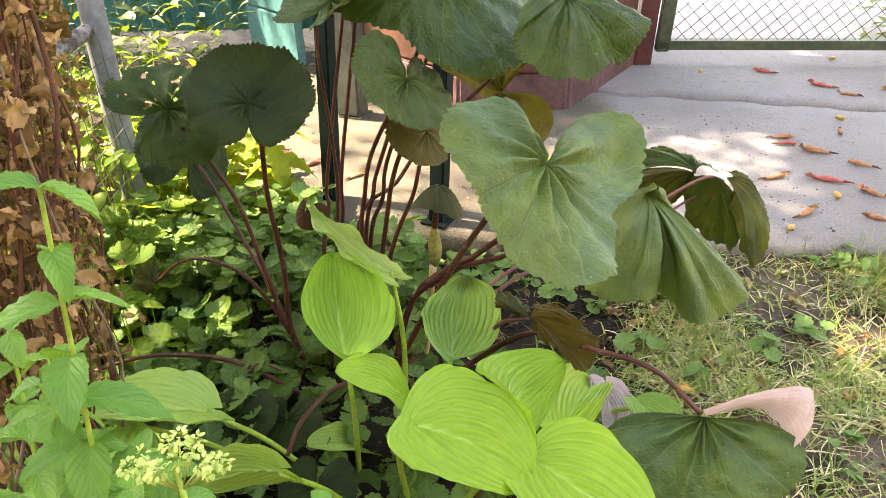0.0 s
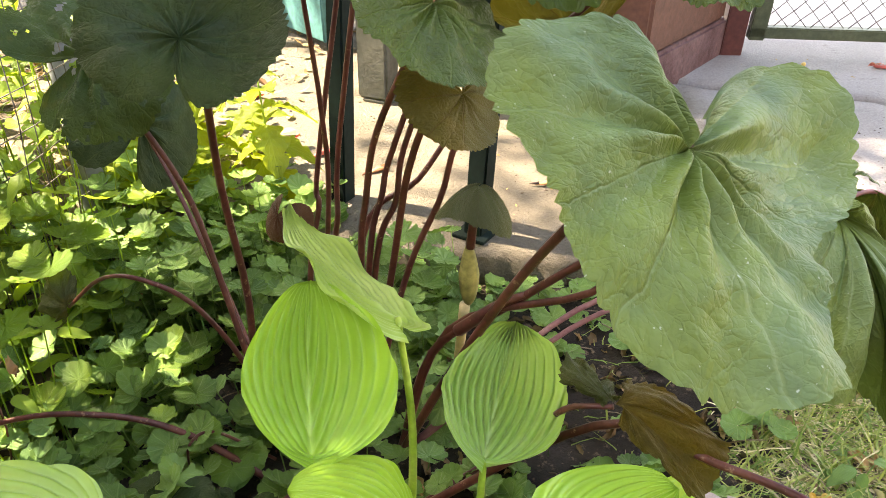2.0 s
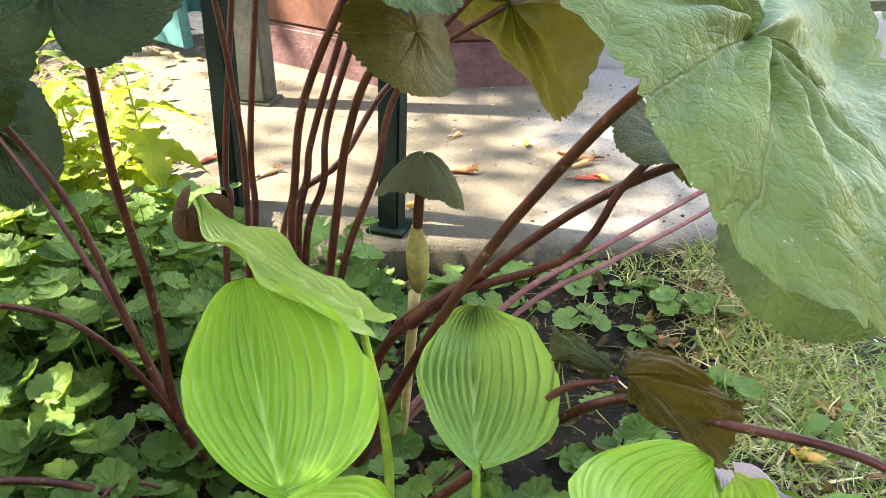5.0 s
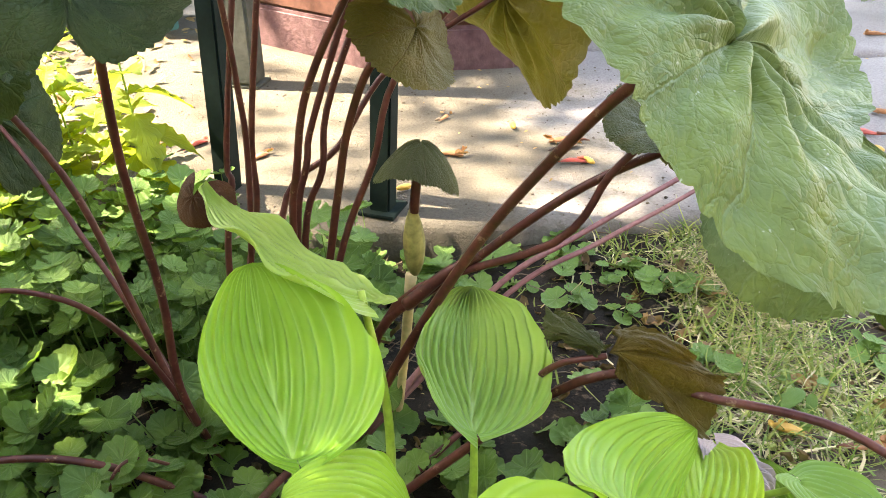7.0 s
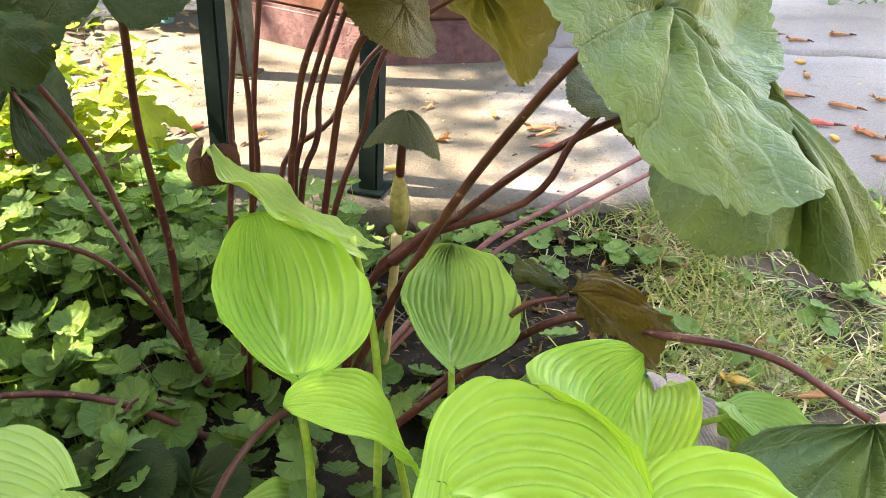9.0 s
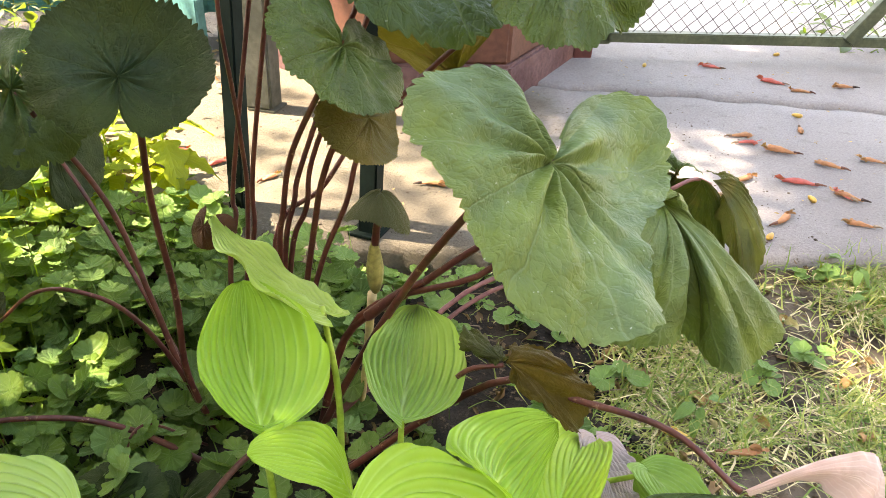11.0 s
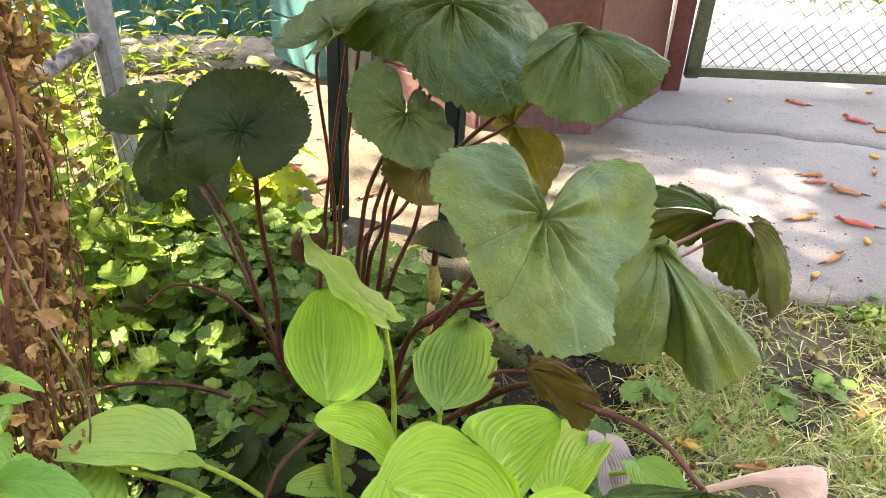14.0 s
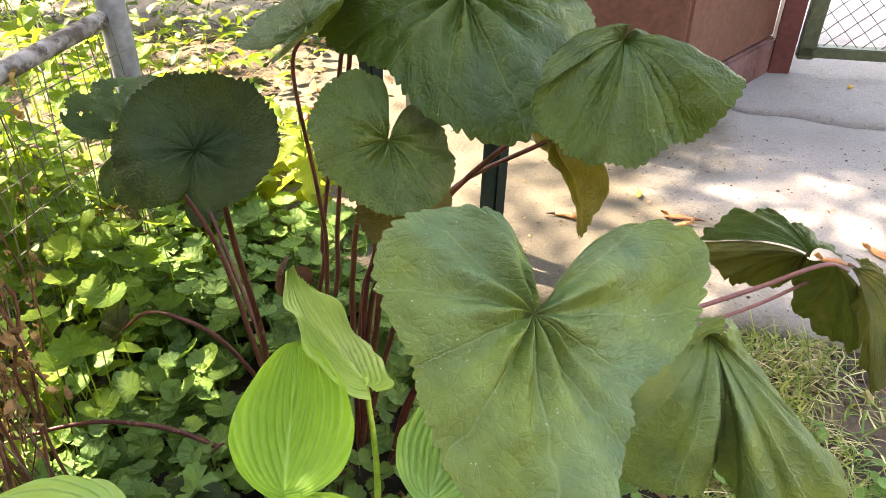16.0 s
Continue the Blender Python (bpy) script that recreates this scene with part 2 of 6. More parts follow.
M_GATE = surface("olive green paint", (0.055, 0.075, 0.045), (0.09, 0.11, 0.065), 8, 0.5, 80, 0.3, 0.001)
M_WIRE = surface("galvanised wire", (0.07, 0.065, 0.06), (0.14, 0.13, 0.12), 30, 0.6, 120, 0.2, 0.0005, metal=0.4)
M_GREYWOOD = surface("grey weathered wood", (0.04, 0.046, 0.036), (0.09, 0.095, 0.078), 6, 0.9, 50, 0.7, 0.003)
M_TEAL = surface("teal paint", (0.045, 0.17, 0.18), (0.075, 0.235, 0.24), 5, 0.55, 60, 0.3, 0.001, speck=((0.35, 0.45, 0.42), 14, 0.66))
M_SHEET = surface("green coated sheet", (0.03, 0.17, 0.155), (0.05, 0.24, 0.215), 3, 0.42, 60, 0.15, 0.001)
M_PIPE = surface("grey lichened pipe", (0.12, 0.135, 0.155), (0.22, 0.24, 0.26), 12, 0.6, 70, 0.3, 0.001, speck=((0.2, 0.18, 0.15), 22, 0.62))
M_RAIL = surface("flaking white rail", (0.07, 0.06, 0.052), (0.26, 0.25, 0.24), 26, 0.75, 70, 0.6, 0.003, speck=((0.05, 0.038, 0.03), 30, 0.54), spread=(0.42, 0.58))
M_LIG = leaf_material("ligularia leaf", (0.076, 0.128, 0.043), (0.2, 0.28, 0.03), (0.13, 0.19, 0.085), 14, "round", 0.45, 0.14, dust=0.5, spec=0.25, net=0.48)
M_LIG_DEEP = leaf_material("deep green ligularia leaf", (0.030, 0.061, 0.012), (0.13, 0.18, 0.02), (0.070, 0.115, 0.03), 14, "round", 0.38, 0.13, dust=0.25, spec=0.20, net=0.5)
M_LIG_CURL = leaf_material("bronze-green ligularia leaf", (0.048, 0.062, 0.016), (0.17, 0.17, 0.02), (0.085, 0.06, 0.03), 14, "round", 0.5, 0.22, spots=0.6)
# darker copy of the ligularia leaf, shade put into its colour
M_LIG_SHADED = leaf_material("shaded ligularia leaf", (0.016, 0.034, 0.011), (0.08, 0.09, 0.02), (0.034, 0.062, 0.02), 14, "round", 0.5, 0.08, spec=0.14)
M_LIG_HOLED = leaf_material("eaten ligularia leaf", (0.030, 0.058, 0.014), (0.16, 0.18, 0.02), (0.05, 0.08, 0.025), 14, "round", 0.5, 0.15, spots=0.5, spec=0.14)
M_LIG_BRONZE = leaf_material("bronze ligularia leaf", (0.060, 0.058, 0.013), (0.24, 0.19, 0.02), (0.085, 0.035, 0.018), 14, "round", 0.5, 0.28, spots=0.8, spec=0.2)
M_LIG_BROWN = leaf_material("brown ligularia leaf", (0.085, 0.062, 0.015), (0.24, 0.16, 0.025), (0.14, 0.10, 0.03), 14, "round", 0.5, 0.25, spots=0.6)
M_LIG_RED = leaf_material("red-brown ligularia leaf", (0.075, 0.028, 0.017), (0.2, 0.09, 0.03), (0.09, 0.03, 0.02), 14, "round", 0.5, 0.2)
M_PINK = leaf_material("pale pink leaf", (0.52, 0.39, 0.34), (0.5, 0.36, 0.3), (0.66, 0.52, 0.46), 10, "long", 0.5, 0.2, spots=0.4)
M_GREY_LEAF = leaf_material("dry mauve leaf", (0.32, 0.26, 0.26), (0.3, 0.24, 0.22), (0.46, 0.39, 0.38), 14, "feather", 0.7, 0.1)
M_HOSTA = leaf_material("hosta leaf", (0.235, 0.44, 0.05), (0.44, 0.70, 0.05), (0.50, 0.76, 0.20), 13, "long", 0.30, 0.34, vein_w=0.045, net=0.12)
M_HOSTA_B = leaf_material("greener hosta leaf", (0.25, 0.42, 0.085), (0.44, 0.64, 0.08), (0.46, 0.64, 0.24), 13, "long", 0.28, 0.3, vein_w=0.045, net=0.12, spec=0.4)
M_HOSTA_C = leaf_material("deep green hosta leaf", (0.12, 0.27, 0.05), (0.26, 0.46, 0.05), (0.27, 0.42, 0.14), 13, "long", 0.36, 0.25, vein_w=0.045, net=0.12)
M_PETIOLE = surface("red-brown petiole", (0.062, 0.016, 0.016), (0.125, 0.04, 0.03), 22, 0.38, 180, 0.3, 0.0008, speck=((0.24, 0.15, 0.10), 70, 0.62))
M_PETIOLE_PINK = surface("pink petiole", (0.17, 0.07, 0.075), (0.25, 0.12, 0.115), 16, 0.45, 160, 0.2, 0.0006)
M_HSTEM = surface("hosta stalk", (0.25, 0.42, 0.05), (0.36, 0.52, 0.10), 20, 0.4, 120, 0.2, 0.0005)
M_COVER = leaf_material("ground cover leaf", (0.095, 0.195, 0.052), (0.2, 0.4, 0.04), (0.21, 0.34, 0.12), 9, "round", 0.42, 0.25, island=True)
M_CROWN = plain_leaf("tree leaf", (0.04, 0.09, 0.02), (0.07, 0.14, 0.03), 0.15)
# dark humus, taken near black: shade under the plants is in its colour
M_HUMUS = surface("humus deepened as shade", (0.008, 0.006, 0.005), (0.028, 0.021, 0.016), 14, 0.95, 80, 0.9, 0.01, speck=((0.13, 0.095, 0.065), 70, 0.58))
M_TWIG = surface("dry twig", (0.12, 0.08, 0.055), (0.3, 0.23, 0.16), 30, 0.85, 100, 0.4, 0.001)
M_LIGHTGREEN = plain_leaf("light green leaf", (0.025, 0.064, 0.012), (0.08, 0.12, 0.025), 0.3)
M_HERB = leaf_material("herb leaf", (0.12, 0.29, 0.05), (0.22, 0.46, 0.04), (0.17, 0.33, 0.09), 7, "feather", 0.38, 0.3, spec=0.3)
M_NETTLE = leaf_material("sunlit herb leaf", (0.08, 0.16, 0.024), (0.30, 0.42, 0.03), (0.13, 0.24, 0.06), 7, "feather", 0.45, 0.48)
M_FLORET = plain_leaf("pale floret", (0.42, 0.56, 0.14), (0.62, 0.72, 0.26), 0.3)
M_GRASS = plain_leaf("grass blade", (0.05, 0.15, 0.016), (0.36, 0.40, 0.11), 0.3)
M_STRAW = plain_leaf("dry grass", (0.26, 0.20, 0.10), (0.78, 0.68, 0.42), 0.2)
M_DRY = plain_leaf("dry brown leaf", (0.14, 0.06, 0.028), (0.50, 0.30, 0.145), 0.25, 0.85)
M_DRYSTEM = surface("dry vine stem", (0.07, 0.028, 0.02), (0.19, 0.08, 0.05), 20, 0.8, 120, 0.5, 0.001)
M_ORANGE = plain_leaf("orange flower", (0.23, 0.08, 0.038), (0.46, 0.22, 0.11), 0.15, 0.7)
M_RED = plain_leaf("red flower", (0.34, 0.035, 0.042), (0.50, 0.11, 0.085), 0.15, 0.6)
M_YELLOW = plain_leaf("yellow bud", (0.5, 0.27, 0.05), (0.6, 0.38, 0.09), 0.2)
M_DARKTIP = surface("dark withered tip", (0.03, 0.02, 0.02), (0.08, 0.05, 0.04), 30, 0.8, 100)


# ---- helpers of this scene ----
def link(name, verts, faces, mat, parent=None, uvs=None, label="", smooth=True):
    me = bpy.data.meshes.new(name)
    me.from_pydata([tuple(v) for v in verts], [], faces)
    me.materials.append(mat)
    if smooth:
        me.polygons.foreach_set("use_smooth", [True] * len(me.polygons))
    if uvs is not None:
        layer = me.uv_layers.new(name="UVMap")
        idx = np.empty(len(me.loops), dtype=np.int32)
        me.loops.foreach_get("vertex_index", idx)
        layer.data.foreach_set("uv", np.asarray(uvs, dtype=np.float32)[idx].ravel())
    me.update()
    ob = new(name, me)
    if parent:
        ob.parent = parent
    if label:
        tagged(ob, label)
    return ob


def empty(name, at, label, category, group="", kind=""):
    ob = new(name)
    ob.location = at
    ob.empty_display_size = 0.05
    bpy.context.view_layer.update()
    return tagged(ob, label, category, group, kind)


def part(name, bm, material, parent, label="", smooth=True):
    me = bpy.data.meshes.new(name)
    bm.to_mesh(me)
    bm.free()
    me.materials.append(material)
    if smooth:
        me.polygons.foreach_set("use_smooth", [True] * len(me.polygons))
    ob = new(name, me)
    if parent:
        ob.parent = parent
        ob.matrix_parent_inverse = Matrix.Translation(parent.location).inverted() if parent.parent is None else Matrix()
    if label:
        tagged(ob, label)
    return ob


def under(ob, parent):
    """Parent ob, built in world coordinates, to a thing that stands at its own place."""
    ob.parent = parent
    base, o = Matrix(), parent
    while o:
        base = Matrix.Translation(o.location) @ base
        o = o.parent
    ob.matrix_parent_inverse = base.inverted()
    return ob


def smooth_path(pts, n=24):
    """A Catmull-Rom curve through the points."""
    p = [Vector(q) for q in pts]
    p = [p[0] * 2 - p[1]] + p + [p[-1] * 2 - p[-2]]
    out = []
    for i in range(1, len(p) - 2):
        steps = max(2, n // (len(p) - 3))
        for k in range(steps):
            t = k / steps
            a, b, c, d = p[i - 1], p[i], p[i + 1], p[i + 2]
            out.append(0.5 * ((2 * b) + (c - a) * t + (2 * a - 5 * b + 4 * c - d) * t * t + (3 * b - a - 3 * c + d) * t ** 3))
    out.append(p[-2])
    return out


def tube_data(path, r0, r1, sides=8, start=0, groove=0.0, squash=1.0):
    """Vertices and faces of a tapered tube along a path."""
    verts, faces = [], []
    side = None
    for i, q in enumerate(path):
        way = (path[min(i + 1, len(path) - 1)] - path[max(i - 1, 0)]).normalized()
        if side is None:
            side = way.orthogonal().normalized()
        side = (side - way * side.dot(way)).normalized()
        other = way.cross(side)
        r = r0 + (r1 - r0) * i / max(1, len(path) - 1)
        for k in range(sides):
            a = 2 * math.pi * k / sides
            rr = r * (1 - groove * max(0.0, math.cos(a)) ** 4)
            verts.append(q + side * math.cos(a) * rr + other * math.sin(a) * rr * squash)
    for i in range(len(path) - 1):
        for k in range(sides):
            a, b = start + i * sides + k, start + i * sides + (k + 1) % sides
            faces.append((a, b, b + sides, a + sides))
    faces.append(tuple(start + k for k in reversed(range(sides))))
    faces.append(tuple(start + (len(path) - 1) * sides + k for k in range(sides)))
    return verts, faces


def tube(name, pts, r0, r1, mat, parent=None, sides=8, n=24, label="", groove=0.0):
    v, f = tube_data(smooth_path(pts, n), r0, r1, sides, 0, groove)
    ob = link(name, v, f, mat, None, None, label)
    return under(ob, parent) if parent else ob


def box(name, size, at, mat, parent=None, turn=(0, 0, 0), bevel=0.004, label="", lean=0.0):
    """A bevelled block, at = the middle of its foot."""
    bm = bmesh.new()
    bmesh.ops.create_cube(bm, size=1)
    bmesh.ops.scale(bm, vec=size, verts=bm.verts)
    bmesh.ops.translate(bm, vec=(0, 0, size[2] / 2), verts=bm.verts)
    if bevel:
        bmesh.ops.bevel(bm, geom=bm.edges[:], offset=bevel, segments=2, affect="EDGES")
    bmesh.ops.transform(bm, matrix=pose(0, 0, 0, *turn), verts=bm.verts)
    for v in bm.verts:
        v.co.x += lean * v.co.z
    bmesh.ops.translate(bm, vec=at, verts=bm.verts)
    me = bpy.data.meshes.new(name)
    bm.to_mesh(me)
    bm.free()
    me.materials.append(mat)
    ob = new(name, me)
    if label:
        tagged(ob, label)
    return under(ob, parent) if parent else ob


def turned(angles):
    return np.array(Euler(angles, "XYZ").to_matrix())


def round_blade(p, teeth=64, wave=0.03, nr=28, nt=380, seed=0, pucker=1.0):
    """A kidney-shaped blade with a toothed rim, p as in ROUND. Returns vertices, faces, coordinates."""
    S, w, sig, c0, c1, c2, c3, c4 = p[6:14]
    s1, s2, k3, s3 = p[14:18] if len(p) > 14 else (0, 0, 0, 0)
    rng = np.random.RandomState(seed)
    lim = math.pi - sig
    th = np.linspace(-lim, lim, nt)
    R = S / np.sqrt(np.cos(th) ** 2 + (np.sin(th) / w) ** 2)
    R = R * (1 + s1 * np.sin(th) + s2 * np.sin(2 * th) + k3 * np.cos(3 * th) + s3 * np.sin(3 * th))
    k = np.clip((lim - np.abs(th)) / (0.45 if sig > 0.15 else 0.3 if sig > 0 else 0.55), 0, 1)
    R = R * (0.25 + 0.75 * np.sqrt(np.clip(k * (2 - k), 0, 1)))
    saw = np.abs(((th * teeth / (2 * math.pi) + 0.3 * np.sin(th * 7 + 1)) % 1.0) - 0.35) * 1.4
    rag = 1 - 0.045 * (saw - 0.4) * (0.7 + 0.5 * np.sin(th * 13 + rng.rand() * 6)) + 0.012 * np.sin(th * 5 + rng.rand() * 6) + 0.008 * np.sin(th * 11 + rng.rand() * 6)
    verts, uvs = [], []
    ph = rng.rand(4) * 6.28
    turns = th * 11.2 + 1.1 * np.sin(th * 2 + ph[3]) + 0.7 * np.sin(th * 5 + ph[1])
    crumple = [(0.0007 - 0.0001 * q, 90 + 55 * q, rng.rand() * 6.28, rng.rand() * 6.28) for q in range(5)]
    for i in range(nr + 1):
        rho = max(0.003, (i / nr) ** 0.9)
        r = R * rho * (1 + (rag - 1) * rho ** 6)
        q = r / S
        z = S * (q ** 2 * (c0 + c1 * np.cos(2 * th) + c2 * np.sin(2 * th)) + q ** 3 * (c3 * np.cos(th) + c4 * np.sin(th)))
        # pleats near the foot, dying out towards the rim, and soft swells between the main veins
        fold = np.cos(turns + 0.5 * np.sin(rho * 5 + ph[2]))
        z = z + S * pucker * fold * (0.034 * math.exp(-((rho - 0.25) / 0.28) ** 2) + 0.020 * rho)
        z = z - S * pucker * 0.03 * math.exp(-(rho / 0.10) ** 2)
        z = z + S * wave * 0.6 * rho ** 2.4 * (np.sin(th * 4.3 + ph[0]) + 0.6 * np.sin(th * 9.1 + ph[1]))
        z = z + S * 0.03 * pucker * rho * np.sin(th * 2.3 + rho * 5 + ph[2]) + S * 0.006 * np.sin(th * 23 + rho * 26 + ph[3]) * rho
        px, py = r * np.sin(th), r * np.cos(th)
        for amp, k, a, b in crumple:
            z = z + amp * min(1.0, S / 0.1) * pucker * np.sin(k * (px * math.cos(a) + py * math.sin(a)) + b + 1.5 * np.sin(k * 0.4 * (py * math.cos(a) - px * math.sin(a))))
        verts.append(np.stack([px, py, z], -1))
        uvs.append(np.stack([th / (2 * math.pi) + 0.5, np.full(nt, rho)], -1))
    verts, uvs = np.concatenate(verts), np.concatenate(uvs)
    faces = []
    for i in range(nr):
        for j in range(nt - 1):
            a = i * nt + j
            faces.append((a, a + 1, a + nt + 1, a + nt))
    return verts @ turned(p[3:6]).T + np.array(p[:3]), faces, uvs


def long_blade(p, nu=44, nv=141, ribs=13, seed=0, wave=0.012, deep=1.0):
    """A ribbed heart-shaped blade that runs out from its stalk, p as in LONG."""
    L, W, bend, cup, tw = p[6:11]
    rng = np.random.RandomState(seed)
    u, v = np.meshgrid(np.linspace(0.0, 1.0, nu) ** 1.5, np.linspace(-1, 1, nv), indexing="ij")
    hw = W / 2 * np.sqrt(np.clip(np.sin(math.pi * np.power(u, 0.55)), 0, 1)) * (1 - 0.1 * u)
    hw = np.maximum(hw, 0.0008)
    s = L * (u - 0.13 * np.abs(v) ** 1.6 * np.clip(1 - u / 0.5, 0, 1) ** 2)
    a = bend * s / L
    k = bend if abs(bend) > 1e-4 else 1e-4
    sb, zb = np.sin(a) * L / k, -(1 - np.cos(a)) * L / k
    x = v * hw
    zz = cup * W * v ** 2 * hw / (W / 2) + tw * x * u
    swing = np.abs(v) - 0.62 * (1 - np.exp(-2.4 * u))
    rib = np.sqrt(np.abs(np.sin(swing * math.pi * ribs / 2)) + 0.02) - 0.6
    full = np.clip(hw / (W / 2), 0, 1)
    zz = zz + 0.0050 * deep * (W / 0.12) * rib * full * (0.25 + 0.75 * np.clip(u * 5, 0, 1)) - 0.008 * (W / 0.12) * np.clip(1 - 3 * np.abs(v), 0, 1) ** 2 * (1 - 0.7 * u)
    zz = zz + 0.0009 * deep * (W / 0.12) * np.sin(u * 26 + 5 * np.sin(v * 7)) * np.abs(v) * (1 - v ** 2)
    # the tip gathers in pleats
    zz = zz + 0.006 * (deep - 1) * W / 0.12 * np.clip((u - 0.55) / 0.45, 0, 1) ** 1.5 * np.cos(swing * math.pi * ribs)
    ph = rng.rand(3) * 6.28
    zz = zz + W * wave * np.abs(v) ** 3 * (np.sin(u * 9 + ph[0] + v) + np.sin(u * 17 + ph[1] - v * 2))
    P = np.stack([x, sb + np.sin(a) * zz, zb + np.cos(a) * zz], -1).reshape(-1, 3)
    uv = np.stack([(v + 1) / 2, u], -1).reshape(-1, 2)
    faces = []
    for i in range(nu - 1):
        for j in range(nv - 1):
            q = i * nv + j
            faces.append((q, q + 1, q + nv + 1, q + nv))
    return P @ turned(p[3:6]).T + np.array(p[:3]), faces, uv


LEAN = 0.06   # the posts of this garden stand a little out of plumb

# ---- ground ----
def soil_height(x, y):
    z = -0.068 + 0.012 * noise.noise((x * 2.1, y * 2.1, 0.3)) + 0.006 * noise.noise((x * 9, y * 9, 1.3))
    z += 0.05 * max(0.0, min(1.0, (-0.35 - x) / 0.6)) * max(0.0, min(1.0, (y - 0.6) / 0.6))
    if y > 2.78:
        z -= 0.05
    # the lawn rises towards the slab
    z += 0.042 * max(0.0, min(1.0, (y - 1.22) / 0.22)) * max(0.0, min(1.0, (x - 0.15) / 0.3))
    return z


def ground():
    xs = [-60, -20, -8, -4] + [round(-2.4 + 0.04 * i, 3) for i in range(112)] + [2.4, 3.5, 8, 20, 60]
    ys = [-60, -20, -6, -2] + [round(-0.6 + 0.04 * i, 3) for i in range(105)] + [4.2, 6, 10, 20, 60]
    verts = [(x, y, soil_height(x, y)) for y in ys for x in xs]
    n = len(xs)
    faces = [(j * n + i, j * n + i + 1, (j + 1) * n + i + 1, (j + 1) * n + i) for j in range(len(ys) - 1) for i in range(n - 1)]
    tagged(link("ground", verts, faces, M_SOIL), "dark crumbly garden soil with pale dry bits", "soil", kind="structure")


ground()


def crack_y(x):
    return 2.335 - 0.235 * (x - 0.65) + 0.008 * math.sin(x * 31) + 0.007 * noise.noise((x * 14, 1, 0)) + 0.006 * noise.noise((x * 45, 2, 0))


def slab(name, front, rear, x0, x1, mat, label, n=360, top=0.0):
    """A concrete slab between two edges given as functions of x."""
    verts, faces = [], []
    rows = 12
    for i in range(n + 1):
        x = x0 + (x1 - x0) * i / n
        a, b = front(x), rear(x)
        verts.append((x, a + 0.006, top - 0.14))
        verts.append((x, a, top - 0.012 + 0.004 * noise.noise((x * 14, 3, 0))))
        for j in range(rows + 1):
            y = a + 0.009 + (b - a - 0.018) * j / rows
            verts.append((x, y, top + 0.0025 * noise.noise((x * 3, y * 3, 5)) + (0.003 * noise.noise((x * 20, y * 20, 9)) if j < 2 else 0)))
        verts.append((x, b, top - 0.01))
        verts.append((x, b, top - 0.14))
    m = rows + 5
    for i in range(n):
        for j in range(m - 1):
            q = i * m + j
            faces.append((q, q + m, q + m + 1, q + 1))
    return tagged(link(name, verts, faces, mat), label, "concrete slab", kind="structure")


def front_edge(x):
    return 1.487 - 0.06 * x + 0.008 * noise.noise((x * 9, 0, 0)) + 0.004 * noise.noise((x * 40, 0, 2))


slab("pavement", front_edge, lambda x: crack_y(x) - 0.013 - 0.007 * noise.noise((x * 22, 6, 0)), -0.70, 3.2, M_CONC, "grey weathered concrete slab with a rough broken front edge")
slab("pavement_rear", lambda x: crack_y(x) + 0.011, lambda x: 2.85, -0.70, 3.2, M_CONC, "grey concrete slab behind a jagged crack", top=0.001)
slab("road", lambda x: 2.86, lambda x: 9.0, -0.2, 14, M_ROAD, "pale sunlit concrete road behind the gate", 40, -0.01)


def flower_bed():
    """Dark humus under the plants, its colour deepened further as shade, a little proud of the lawn's soil."""
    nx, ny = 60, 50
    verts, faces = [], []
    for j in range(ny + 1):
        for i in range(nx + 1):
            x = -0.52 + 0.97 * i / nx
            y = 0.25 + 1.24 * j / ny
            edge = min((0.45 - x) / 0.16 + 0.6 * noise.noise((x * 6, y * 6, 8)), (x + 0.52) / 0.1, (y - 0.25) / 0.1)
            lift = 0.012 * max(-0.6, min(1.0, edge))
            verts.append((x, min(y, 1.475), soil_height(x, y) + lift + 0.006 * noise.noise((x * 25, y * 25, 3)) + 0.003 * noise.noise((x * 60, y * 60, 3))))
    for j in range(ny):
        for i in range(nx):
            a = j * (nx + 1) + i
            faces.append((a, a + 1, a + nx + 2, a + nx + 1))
    tagged(link("flower_bed", verts, faces, M_HUMUS), "dark moist humus of the flower bed, deepened further as shade", "soil", kind="structure")


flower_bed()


# ---- unseen walls, added to close the garden and cut low sky light ----
M_PLASTER = surface("ochre plaster", (0.22, 0.19, 0.15), (0.30, 0.26, 0.21), 2, 0.9, 60, 0.4, 0.003)
for name, size, at in (("wall_house", (12.0, 0.3, 4.6), (0.0, -4.2, -0.1)), ("wall_east", (0.25, 8.2, 3.4), (5.6, -1.8, -0.1)), ("wall_west", (0.25, 8.6, 3.4), (-5.6, -1.6, -0.1))):
    tagged(box(name, size, at, M_PLASTER, bevel=0.01), "plain unseen ochre wall added to block low sky light", "wall", kind="structure")

